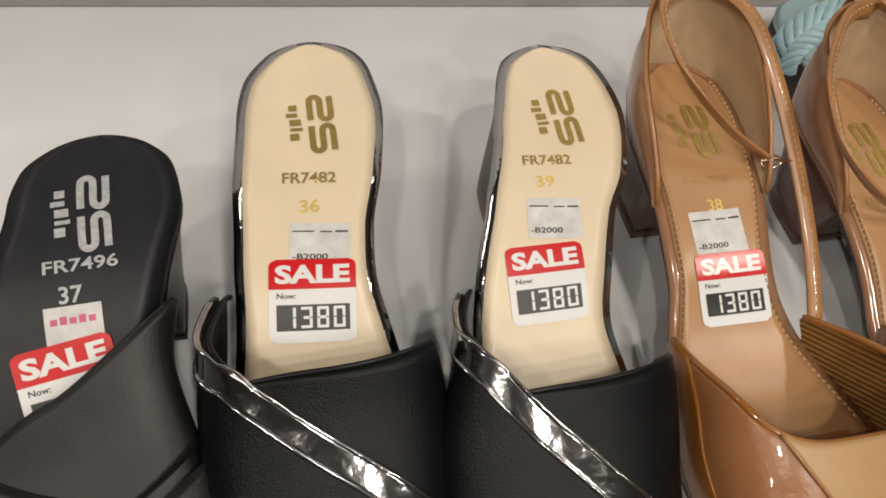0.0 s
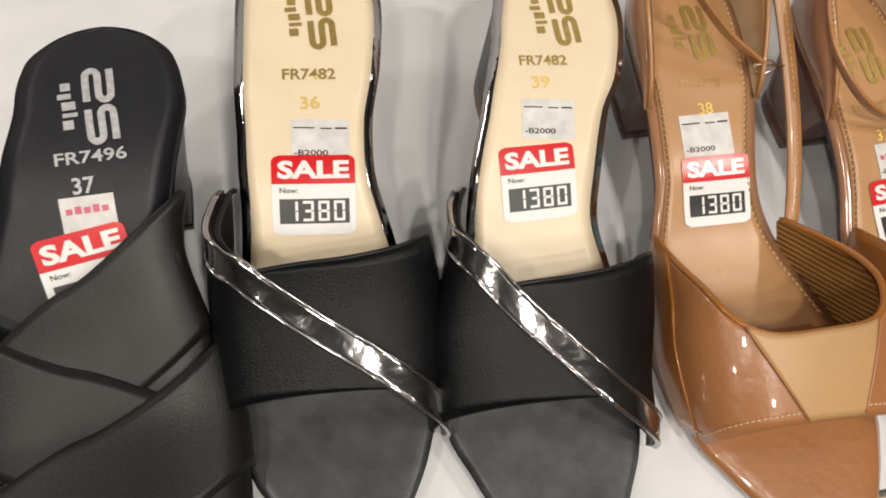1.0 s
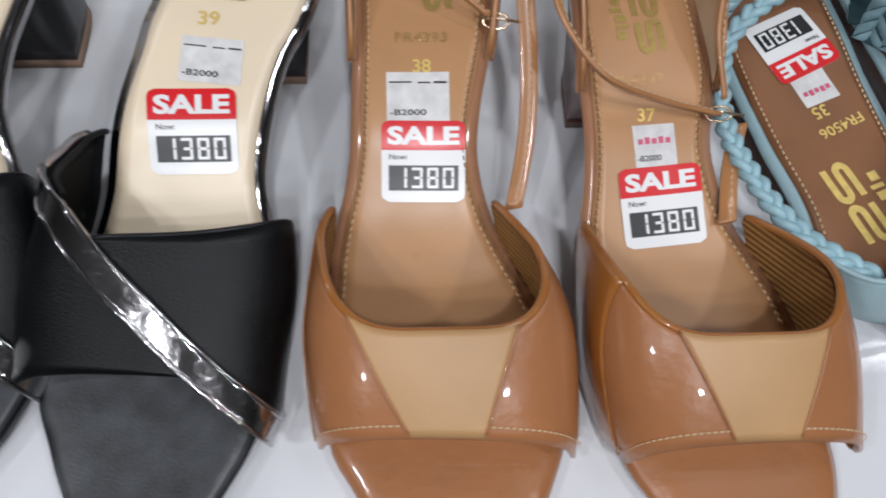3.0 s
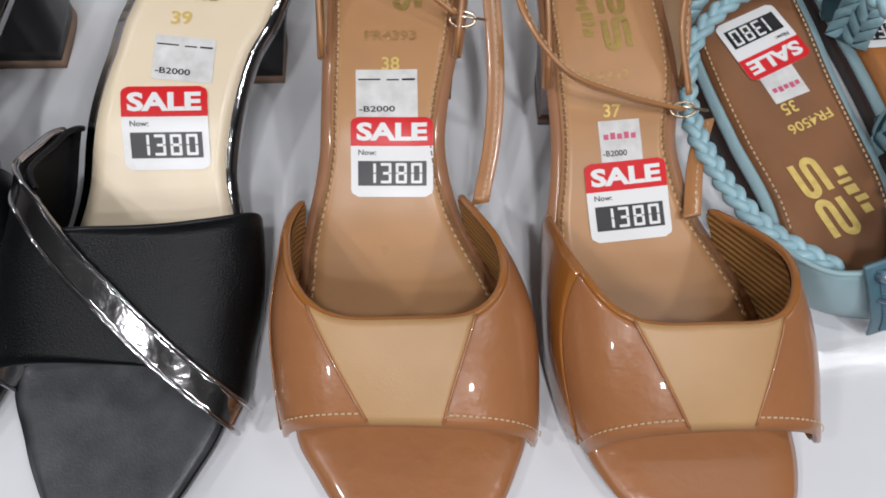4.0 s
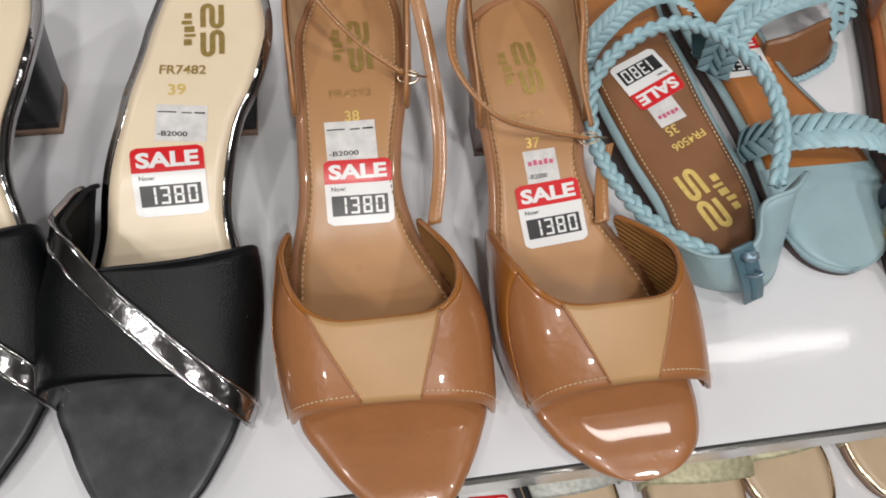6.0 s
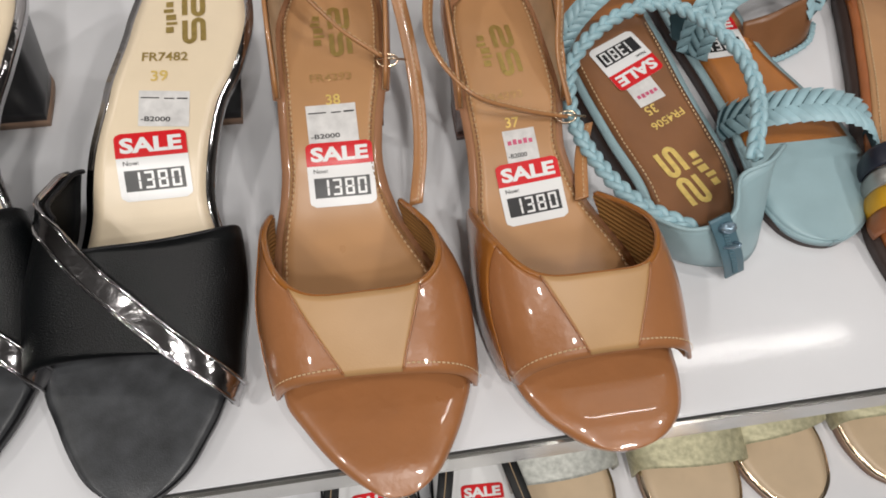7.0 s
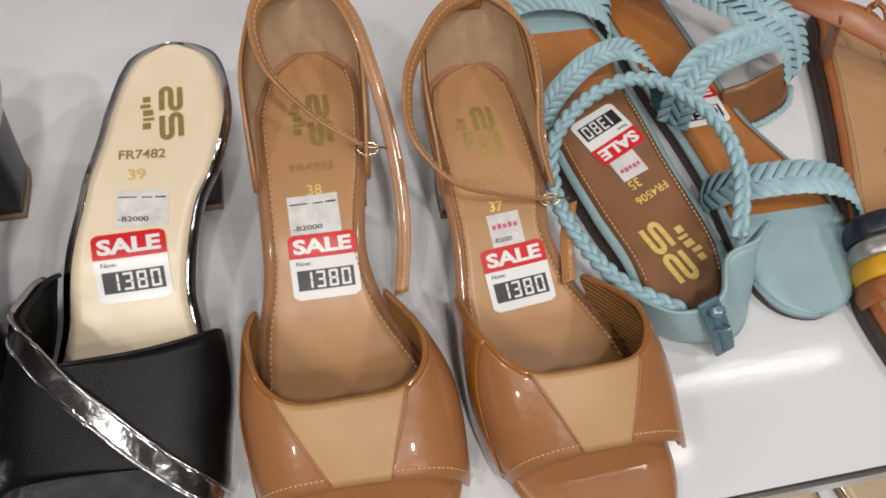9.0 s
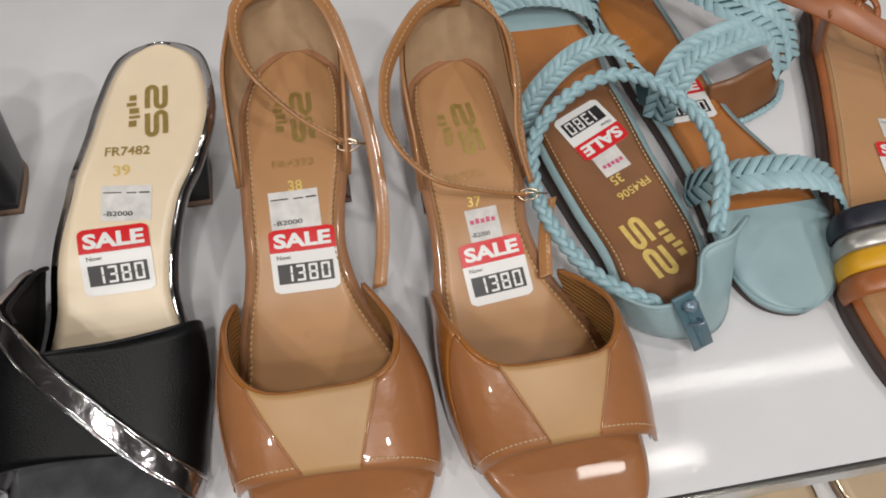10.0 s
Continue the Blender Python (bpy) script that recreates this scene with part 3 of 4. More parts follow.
    part("size_lettering", d.text(size, 0, 0, 0.0080, 0.0056, 0.0004), M["gold"], shoe)
    old_label(shoe, la, label_at[0], label_at[1], -6, 0.0235, 0.0175)
    sale_sticker(shoe, la, sticker[0], sticker[1], sticker[2], 0.0002)
    return shoe


small_mule = mule([(0.096, 0.043, 0.0432, 0.012), (0.108, 0.0235, 0.0660, 0.012), (0.116, 0.0185, 0.0710, 0.012), (0.130, 0.0095, 0.0785, 0.0125), (0.150, 0.0040, 0.0842, 0.0132),
      (0.178, 0.0070, 0.0840, 0.0175), (0.205, 0.0115, 0.0785, 0.029), (0.220, 0.0145, 0.0745, 0.0405), (0.240, 0.0163, 0.0705, 0.0525), (0.258, 0.0172, 0.0720, 0.059),
      (0.282, 0.0182, 0.0782, 0.066), (0.312, 0.0208, 0.0827, 0.0705), (0.332, 0.0240, 0.0810, 0.072), (0.349, 0.0350, 0.0742, 0.0735), (0.3570, 0.0544, 0.0546, 0.0738)],
     "36", (0.0560, 0.3065), (0.0485, 0.2800), (0.0475, 0.2680), (0.0500, 0.2525), (0.0450, 0.2322, -5), 0.147, 0.191, (0.298, 0.340, 0.047, 0.020), 0.006,
     [(0.000, 0.217), (0.013, 0.2005), (0.019, 0.1920), (0.029, 0.1830), (0.042, 0.1722), (0.054, 0.1632), (0.066, 0.1545), (0.076, 0.1465), (0.084, 0.1395), (0.095, 0.128)], (0.0115, 0.005),
     "black leather mule with silver diagonal strap and cream insole")
small_mule.matrix_world = pose(0.002, 0.0015, 0)
large_mule = mule([(0.0822, 0.1285, 0.1287, 0.012), (0.095, 0.1060, 0.1515, 0.012), (0.104, 0.1005, 0.1570, 0.012), (0.118, 0.0940, 0.1645, 0.0125), (0.140, 0.0860, 0.1700, 0.0135),
      (0.165, 0.0880, 0.1725, 0.0165), (0.198, 0.1020, 0.1695, 0.0255), (0.217, 0.1070, 0.1665, 0.035), (0.235, 0.1108, 0.1700, 0.047), (0.257, 0.1180, 0.1765, 0.057),
      (0.272, 0.1225, 0.1850, 0.0625), (0.300, 0.1306, 0.1926, 0.067), (0.318, 0.1354, 0.1920, 0.0693), (0.338, 0.1425, 0.1865, 0.0706), (0.349, 0.1641, 0.1643, 0.0712)],
     "39", (0.1640, 0.3020), (0.1500, 0.2800), (0.1470, 0.2700), (0.1480, 0.2545), (0.1405, 0.2302, 0), 0.141, 0.184, (0.288, 0.330, 0.154, 0.020), 0.0,
     [(0.092, 0.203), (0.105, 0.1870), (0.111, 0.1785), (0.119, 0.1685), (0.131, 0.1560), (0.141, 0.1455), (0.153, 0.1345), (0.164, 0.1255), (0.172, 0.1190), (0.184, 0.108)], (0.0030, -0.003),
     "black leather mule with silver diagonal strap, larger size")
large_mule.matrix_world = pose(0.0016, 0.0008, 0)


# ---- tan slingback sandals with a beige centre panel ----
def slingback(stations, size, mark, code, num, label, sticker, yf, yr, apex, foot, straps, fore, pink, words):
    shoe = thing("slingback_sandal", words, "sandal", "sandals on the shelf")
    la = Last(stations)
    y_mid = yf + 0.5 * (yr - yf)
    part("insole", la.slab(0.0, -0.0020, 0.0042, y0=y_mid, n=70), M["tan"], shoe, "tan leather insole")
    part("toe_pad", la.slab(0.0006, -0.0065, 0.0004, y1=y_mid + 0.002, n=60, edge=0.0006, crown=0.0044), M["patent"], shoe, "glossy tan patent toe pad")
    part("rim", la.slab(-0.0010, -0.0060, 0.0, y0=y_mid - 0.003, n=70, edge=0.0014), M["tan_edge"], shoe, "glossy tan rim")
    part("outsole", la.slab(-0.0040, -0.0078, 0.0009, n=80), M["sole_dark"], shoe, "thin dark outsole")
    block_heel(la, foot[0] - 0.008, 0.0055, 0.0012, foot, shoe, M["heel_brown"], M["heel_brown"])
    for s in (-1, 1):
        stitches(la.edge_line(y_mid + 0.004, la.y1 - 0.016, 0.0058, -0.0004, s, 80), M["stitch_dark"], shoe, 0.0030, 0.0019, 0.00042)
        stitches(la.edge_line(y_mid + 0.005, la.y1 - 0.017, 0.0065, -0.0005, s, 80), M["thread"], shoe, 0.0030, 0.0016, 0.00030)
    # vamp
    up = Upper(la, yf, yr, 0.0235, 0.056, margin=0.0015, box=0.74, bulge=(0.0, 0.0055), dome=0.62, lop=0.95, even=True, ease=2.2)
    front = lambda a: yf + fore[0] + fore[1] * (2 * a - 1) + fore[2] * (2 * a - 1) ** 2 - 0.002 * (2 * a - 1) ** 4 + 0.011 * max(0, 1 - a / 0.07) ** 1.6 + 0.011 * max(0, 1 - (1 - a) / 0.07) ** 1.6
    (p0, p1), (p2, p3) = straps["panel"]
    to_a = lambda u: math.acos(-u) / math.pi
    seam_l = lambda v: to_a(p0 + (p1 - p0) * v)
    seam_r = lambda v: to_a(p2 + (p3 - p2) * v)
    rear = lambda a: apex + (yr - apex + 0.002 * a) * abs(math.cos(math.pi * a)) ** 4.4 - 0.014 * max(0, 1 - a / 0.07) ** 1.5 - 0.014 * max(0, 1 - (1 - a) / 0.07) ** 1.5
    part("vamp", thick(up.patch(front, rear, nu=60), -0.0016), M["patent"], shoe, "glossy tan patent vamp")
    part("lining", sheet(up.patch(lambda a: front(a) + 0.001, lambda a: rear(a) - 0.0004, lift=-0.0012, nu=60)), M["rib"], shoe, "ribbed gold-brown lining")
    part("centre_panel", thick(up.patch(front, rear, nu=24, lift=0.0019, lo=seam_l, hi=seam_r), -0.0006), M["panel"], shoe, "matt beige leather panel")
    wide = straps["amber"]
    part("side_panel", thick(up.patch(front, rear, nu=12, lift=0.0018, lo=lambda v: 0.0, hi=lambda v: 0.035 + (wide - 0.035) * v), -0.0006), M["patent_side"], shoe, "amber-brown side panel")
    part("vamp_edge", tube([up.at(a, rear(a), 0.0006) for a in np.linspace(0, 1, 70)], 0.0015, 8), M["patent_side"], shoe)
    stitches([up.at(a, front(a) + 0.0030, 0.0022) for a in np.linspace(0.03, 0.97, 120)], M["thread"], shoe, 0.0022, 0.0014)
    for f in (seam_l, seam_r):
        part("panel_seam", tube([up.at(f(v), front(f(v)) + (rear(f(v)) - front(f(v))) * v, 0.0026) for v in np.linspace(0.02, 0.98, 20)], 0.00055, 6), M["patent"], shoe)
    # heel counter
    y_start, tall = straps["counter"], straps["tall"]
    for nm, off, mat, lab in (("heel_counter", 0.0, M["tan_edge"], "tan patent heel counter"), ("counter_lining", 0.0016, M["suede"], "beige suede counter lining")):
        base = np.array(la.outline(y_start, 0.0004 + off, 70))
        k = np.linspace(0, 1, len(base))
        hgt = tall * (1 - abs(2 * k - 1) ** 2.2) ** 0.75
        rows = []
        for v in np.linspace(0, 1, 12):
            mx = la.mid(base[:, 1])
            lean = 1 + 0.10 * math.sin(math.pi * min(v, 0.9)) - 0.02 * v
            rows.append(np.stack([mx + (base[:, 0] - mx) * lean, base[:, 1] + 0.006 * v * np.sin(math.pi * k), base[:, 2] - 0.002 + (hgt + 0.0025) * v], 1))
        part(nm, sheet(rows), mat, shoe, lab)
        if off == 0:
            rim = rows[-1]
    part("counter_edge", tube(rim, 0.0012, 8), M["strap"], shoe)
    mid = len(rim) // 2
    tab = np.concatenate([[rim[mid] + np.array((0, 0.0022, -0.012))], [rim[mid] + np.array((0, 0.0026, -0.002))], [rim[mid] + np.array((0, 0.0006, 0.0022))], [rim[mid] + np.array((0, -0.0030, -0.001))], [rim[mid] + np.array((0, -0.0034, -0.008))]])
    part("back_tab", ribbon(spline(tab, 20), 0.0130, (1, 0, 0), 0.0012), M["strap"], shoe, "stitched tan leather tab")
    for nm, pts in straps["lines"]:
        p = spline(pts, 50)
        _, s, n = frames(p)
        wide, thin = (0.0072, 0.0018)
        rb = part(nm, ribbon(p, wide, np.array((1.0, 0.1, 0.15)) if nm == "side_strap" else (n * 0.8 + s * 0.6), thin), M["strap"], shoe, "narrow stitched tan strap")
        stitches(p + n * 0.0012 - s * 0.0008, M["thread"], shoe, 0.003, 0.0018, 0.0002)
    bx, by, bz = straps["buckle"]
    ring = [(bx + 0.0052 * math.cos(t), by + 0.0022 * math.sin(t), bz + 0.002 * math.sin(t)) for t in np.linspace(0, 2 * math.pi, 24)]
    part("buckle", tube(ring, 0.0006, 6), M["buckle"], shoe, "small pale gold buckle")
    part("buckle_pin", tube([(bx - 0.006, by + 0.0004, bz + 0.0012), (bx, by, bz + 0.0016), (bx + 0.010, by - 0.001, bz + 0.0004)], 0.0006, 6), M["buckle"], shoe)
    # marks
    maker_mark(shoe, la, *mark, 0.0255, M["bronze"])
    part("code_lettering", Decal(la, code[0], code[1], code[2]).text("FR4393", 0, 0, 0.021, 0.0046, 0.0004), M["faint"], shoe)
    part("size_lettering", Decal(la, num[0], num[1], 0).text(size, 0, 0, 0.0072, 0.0056, 0.0004), M["gold"], shoe)
    old_label(shoe, la, *label, pink=pink)
    sale_sticker(shoe, la, *sticker, 0.0002)
    return shoe


near_slingback = slingback([(0.0695, 0.2378, 0.2380, 0.010), (0.0760, 0.2225, 0.2545, 0.010), (0.0870, 0.2110, 0.2634, 0.010), (0.103, 0.1995, 0.2721, 0.010), (0.118, 0.1911, 0.2773, 0.010),
           (0.150, 0.1870, 0.2775, 0.0103), (0.176, 0.1890, 0.2690, 0.0125), (0.190, 0.1900, 0.2615, 0.0160), (0.205, 0.1930, 0.2545, 0.021), (0.218, 0.1965, 0.2505, 0.0275), (0.230, 0.1985, 0.2490, 0.035),
           (0.243, 0.1990, 0.2505, 0.041), (0.270, 0.1998, 0.2560, 0.050), (0.303, 0.1999, 0.2596, 0.0552), (0.328, 0.2069, 0.2585, 0.0567), (0.342, 0.2180, 0.2490, 0.0572), (0.348, 0.2341, 0.2343, 0.0573)],
          "38", (0.2345, 0.2985, 0), (0.2275, 0.2710, 0), (0.2275, 0.2590), (0.2258, 0.2470, 0, 0.0250, 0.0205), (0.2275, 0.2238, -1), 0.107, 0.210, 0.1455,
          (0.277, 0.318, 0.231, 0.023),
          dict(amber=0.127, panel=((-0.29, -0.60), (0.22, 0.46)), counter=0.262, tall=0.044, buckle=(0.257, 0.272, 0.058),
               lines=[("ankle_strap", [(0.236, 0.350, 0.101), (0.216, 0.338, 0.101), (0.210, 0.322, 0.097), (0.215, 0.300, 0.088), (0.234, 0.283, 0.072), (0.254, 0.273, 0.060)]),
                      ("side_strap", [(0.240, 0.350, 0.101), (0.256, 0.330, 0.096), (0.264, 0.303, 0.080), (0.269, 0.274, 0.060), (0.270, 0.249, 0.045), (0.268, 0.228, 0.034), (0.263, 0.206, 0.024)])]),
          (0.008, -0.003, -0.001), False, "tan patent slingback sandal with beige centre panel and block heel")
near_slingback.matrix_world = pose(0.002, 0.0008, 0)
far_slingback = slingback([(0.0770, 0.3439, 0.3441, 0.010), (0.0798, 0.3302, 0.3592, 0.010), (0.0870, 0.3186, 0.3699, 0.010), (0.098, 0.3076, 0.3760, 0.010), (0.1135, 0.2990, 0.3785, 0.010),
           (0.145, 0.2915, 0.3778, 0.0103), (0.170, 0.2905, 0.3720, 0.0130), (0.186, 0.2914, 0.3640, 0.0163), (0.204, 0.2915, 0.3529, 0.0228), (0.217, 0.2932, 0.3479, 0.0290), (0.231, 0.2938, 0.3451, 0.0355),
           (0.260, 0.2927, 0.3489, 0.0454), (0.295, 0.2907, 0.3462, 0.0523), (0.315, 0.2939, 0.3440, 0.0537), (0.327, 0.3050, 0.3380, 0.0545), (0.3323, 0.3244, 0.3246, 0.0547)],
          "37", (0.3225, 0.2830, 6), (0.3165, 0.2560, 4), (0.3190, 0.2420), (0.3220, 0.2305, 4, 0.0170, 0.0170), (0.3245, 0.2082, 5), 0.109, 0.204, 0.1440,
          (0.264, 0.304, 0.318, 0.022),
          dict(amber=0.213, panel=((-0.25, -0.50), (0.24, 0.50)), counter=0.252, tall=0.041, buckle=(0.347, 0.240, 0.043),
               lines=[("ankle_strap", [(0.322, 0.334, 0.097), (0.304, 0.325, 0.096), (0.287, 0.303, 0.090), (0.280, 0.285, 0.084), (0.280, 0.263, 0.075), (0.296, 0.245, 0.062), (0.319, 0.241, 0.052), (0.346, 0.240, 0.043)]),
                      ("inner_strap", [(0.326, 0.334, 0.097), (0.339, 0.322, 0.094), (0.347, 0.309, 0.088), (0.348, 0.287, 0.077), (0.346, 0.265, 0.060), (0.350, 0.246, 0.045)]),
                      ("side_strap", [(0.362, 0.244, 0.030), (0.354, 0.224, 0.029), (0.349, 0.200, 0.026)])]),
          (0.005, 0.0005, -0.002), True, "tan patent slingback sandal beside the blue pair, ankle strap looped")
far_slingback.matrix_world = pose(0.0005, -0.0018, 0)


# ---- braids ----
def chevron(path, side, width, pitch, cols, rise=0.0019):
    """A flat plait: slanting domed strips in columns that turn to and fro, over a thin backing."""
    path = np.array(path, float)
    seg = np.concatenate([[0], np.cumsum(np.linalg.norm(np.diff(path, axis=0), axis=1))])
    side = np.broadcast_to(np.array(side, float), path.shape)
    tang = np.gradient(path, axis=0)
    tang /= np.linalg.norm(tang, axis=1, keepdims=True)
    side = side - tang * (side * tang).sum(1, keepdims=True)
    side = side / np.linalg.norm(side, axis=1, keepdims=True)
    nor = np.cross(tang, side)
    nor *= np.sign(nor[:, 2:3].mean() + 1e-9)
    pick = lambda arr, q: np.array([np.interp(q, seg, arr[:, i]) for i in range(3)])
    bms, cw = [], width / cols
    rnd = random.Random(7)
    for j in range(cols):
        sign = 1 if j % 2 else -1
        q = pitch * (0.5 if j % 2 else 0.0)
        while q < seg[-1]:
            jig = 1 + rnd.uniform(-0.12, 0.12)
            rows = []
            for b in np.linspace(-1, 1, 6):
                row = []
                for a in np.linspace(-1, 1, 4):
                    along = b * cw * 0.46 * sign * jig + a * pitch * 0.47
                    across = ((j + 0.5) / cols - 0.5) * width + b * cw * 0.56
                    qq = min(max(q + along, 0), seg[-1])
                    h = rise * (1 - 0.75 * b ** 4) * (1 - 0.42 * a * a) + 0.0009 * a + 0.0002
                    row.append(pick(path, qq) + pick(side, qq) * across + pick(nor, qq) * h)
                rows.append(row)
            bms.append(sheet(rows))
            q += pitch
    return bms, ribbon(path, width * 0.90, side, 0.0012)


def plait(path, size, turns, strand):
    """A round three-strand plait along path: one bmesh a strand."""
    path = np.array(path, float)
    _, s, n = frames(path)
    t = np.linspace(0, turns * 2 * math.pi, len(path))
    out = []
    for k in range(3):
        f = t + k * 2 * math.pi / 3
        out.append(tube(path + s * (size * np.sin(f))[:, None] + n * (size * 0.55 * np.sin(2 * f))[:, None], strand, 7))
    return out


def braided_band(shoe, name, points, side, width, cols=2, pitch=0.0062):
    p = spline(points, 60)
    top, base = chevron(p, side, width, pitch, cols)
    # dark backing: the shade between the strips is put into its colour
    band = part(name, base, M["gap_shade"], shoe, "plaited pale blue leather band")
    for bm in top:
        part("plait_strip", bm, M["braid"], band)
    return band


# ---- black woven mule ----
wv = thing("woven_mule", "black leather mule with wide woven straps and black insole", "sandal", "sandals on the shelf")
la = Last([(0.045, -0.0441, -0.0439, 0.012), (0.050, -0.058, -0.030, 0.012), (0.065, -0.070, -0.018, 0.012), (0.090, -0.082, -0.006, 0.012), (0.120, -0.088, 0.000, 0.014),
           (0.150, -0.089, 0.000, 0.018), (0.180, -0.086, -0.005, 0.030), (0.210, -0.079, -0.013, 0.049), (0.232, -0.070, -0.010, 0.063), (0.248, -0.066, -0.006, 0.070),
           (0.270, -0.061, -0.001, 0.0755), (0.285, -0.058, -0.004, 0.0775), (0.295, -0.048, -0.013, 0.079), (0.300, -0.0301, -0.0299, 0.080)])
part("insole", la.slab(0.0, -0.0022, 0.0016, n=80, edge=0.0012), M["black_foot"], wv, "black padded insole")
part("outsole", la.slab(-0.0015, -0.0090, 0.0, n=80), M["black_edge"], wv, "black outsole")
block_heel(la, 0.234, 0.0080, 0.0006, (0.250, 0.288, -0.034, 0.020), wv, M["black_edge"], M["black_edge"])
up = Upper(la, 0.075, 0.215, 0.018, 0.011, margin=0.003, bulge=(0.002, 0.004))
part("vamp_base", thick(up.patch(lambda a: 0.075, lambda a: 0.150 + 0.055 * a), -0.0012), M["black_matt"], wv)
for i, (c, h, sl, lift) in enumerate([(0.178, 0.022, 0.032, 0.0014), (0.152, 0.022, -0.030, 0.0028), (0.128, 0.023, 0.032, 0.0042), (0.098, 0.023, -0.030, 0.0056)]):
    fr = lambda a, c=c, h=h, sl=sl: max(c - h - sl * math.cos(math.pi * a), 0.056)
    re = lambda a, c=c, h=h, sl=sl: c + h - sl * math.cos(math.pi * a)
    part("woven_strap", thick(up.patch(fr, re, lift=lift, nu=50), -0.0016), M["black_matt"], wv, "broad folded black leather strap")
    for fn in (fr, re):
        part("folded_edge", tube([up.at(a, fn(a), lift + 0.0004) for a in np.linspace(0, 1, 50)], 0.0006, 6), M["black_edge"], wv)
maker_mark(wv, la, -0.0308, 0.2655, 4, 0.0250, M["silver"])
part("code_lettering", Decal(la, -0.0350, 0.2462, 2).text("FR7496", 0, 0, 0.0250, 0.0048, 0.0004), M["silver"], wv)
part("size_lettering", Decal(la, -0.0385, 0.2365, 2).text("37", 0, 0, 0.0078, 0.0062, 0.0004), M["silver"], wv)
old_label(wv, la, -0.0380, 0.2270, 2, 0.0190, 0.0140, pink=True, price=False)
sale_sticker(wv, la, -0.0408, 0.2088, 9, 0.0002)
wv.matrix_world = pose(0.0038, 0.0012, 0)


# ---- pale blue braided sandals, an unmatched way round ----
def flat_sole(shoe, la, split, toe_first, insole_mat, thickness_material):
    """Footbed of a flat sandal: toe pad and insole meet at split."""
    a, b = ("toe_pad", "insole") if toe_first else ("insole", "toe_pad")
    mats = {"toe_pad": M["blue"], "insole": insole_mat}
    words = {"toe_pad": "pale blue toe pad", "insole": "brown leather insole"}
    for nm, y0, y1 in ((a, None, split), (b, split + 0.0004, None)):
        ins = 0.0006 if nm == "toe_pad" else 0.0040
        part(nm, la.slab(0.0, -0.0030, ins, y0=y0, y1=y1, n=60, edge=0.0018), mats[nm], shoe, words[nm])
    part("rim", la.slab(-0.0016, -0.0060, 0.0, n=80, edge=0.0012), M["blue"], shoe, "pale blue rim")
    part("outsole", la.slab(-0.0050, -0.0100, 0.0006, n=80, flat=lambda q: 0.0006), thickness_material, shoe, "thin dark sole")


be = thing("braided_sandal", "pale blue braided sandal with an open zipped heel cuff", "sandal", "sandals on the shelf")
footprint = [(0.167, 0.4119, 0.4121, 0.0165), (0.172, 0.399, 0.428, 0.0165), (0.185, 0.388, 0.438, 0.0165), (0.205, 0.382, 0.447, 0.017), (0.240, 0.373, 0.4445, 0.018),
           (0.270, 0.3655, 0.4385, 0.021), (0.300, 0.359, 0.4335, 0.025), (0.330, 0.3525, 0.4290, 0.027), (0.360, 0.347, 0.4290, 0.028), (0.385, 0.343, 0.4225, 0.028),
           (0.410, 0.346, 0.414, 0.027), (0.428, 0.357, 0.402, 0.026), (0.437, 0.3799, 0.3801, 0.026)]
la = Last([(y, (l + r) / 2 - (r - l) / 2 * (0.88 if y > 0.2 else 1.0), (l + r) / 2 + (r - l) / 2 * (0.88 if y > 0.2 else 1.0), z) for y, l, r, z in footprint])
flat_sole(be, la, 0.374, False, M["brown"], M["sole_dark"])
# one insole in two tones: the rear's shade is put into its brown
part("insole_front", la.slab(0.0006, -0.0010, 0.0046, y0=0.322, y1=0.3735, n=30), M["amber"], be, "amber front of the insole, toned apart from the shaded brown rear")
for s in (-1, 1):
    stitches(la.edge_line(0.195, 0.318, 0.0068, 0.0001, s, 60), M["thread"], be)
maker_mark(be, la, 0.4115, 0.2110, 200, 0.0310, M["gold"])
part("code_lettering", Decal(la, 0.4150, 0.2490, 205).text("FR4506", 0, 0, 0.0230, 0.0050, 0.0004), M["gold"], be)
part("size_lettering", Decal(la, 0.4070, 0.2560, 203).text("35", 0, 0, 0.0075, 0.0060, 0.0004), M["gold"], be)
old_label(be, la, 0.4068, 0.2685, 202, 0.0180, 0.0160, pink=True, price=False)
sale_sticker(be, la, 0.4005, 0.2905, 206, 0.0002)
braided_band(be, "toe_band", [(0.341, 0.380, 0.014), (0.350, 0.390, 0.030), (0.372, 0.395, 0.041), (0.401, 0.392, 0.043), (0.425, 0.386, 0.034), (0.432, 0.374, 0.014)], (0.1, 1.0, 0.5), 0.022)
braided_band(be, "instep_band", [(0.352, 0.280, 0.012), (0.357, 0.292, 0.028), (0.370, 0.308, 0.042), (0.396, 0.325, 0.051), (0.420, 0.330, 0.050), (0.437, 0.322, 0.036), (0.445, 0.312, 0.014)], (-0.55, 0.8, 0.55), 0.0125, 2, 0.0052)
loop = spline([(0.400, 0.171, 0.030), (0.375, 0.190, 0.031), (0.361, 0.218, 0.031), (0.355, 0.247, 0.033), (0.362, 0.279, 0.038), (0.385, 0.299, 0.046), (0.415, 0.308, 0.049),
               (0.439, 0.296, 0.048), (0.454, 0.269, 0.046), (0.453, 0.237, 0.044), (0.436, 0.200, 0.044)], 240)
for bm in plait(loop, 0.0026, 14, 0.0021):
    part("ankle_cord", bm, M["braid"], be, "strand of a plaited blue ankle cord")
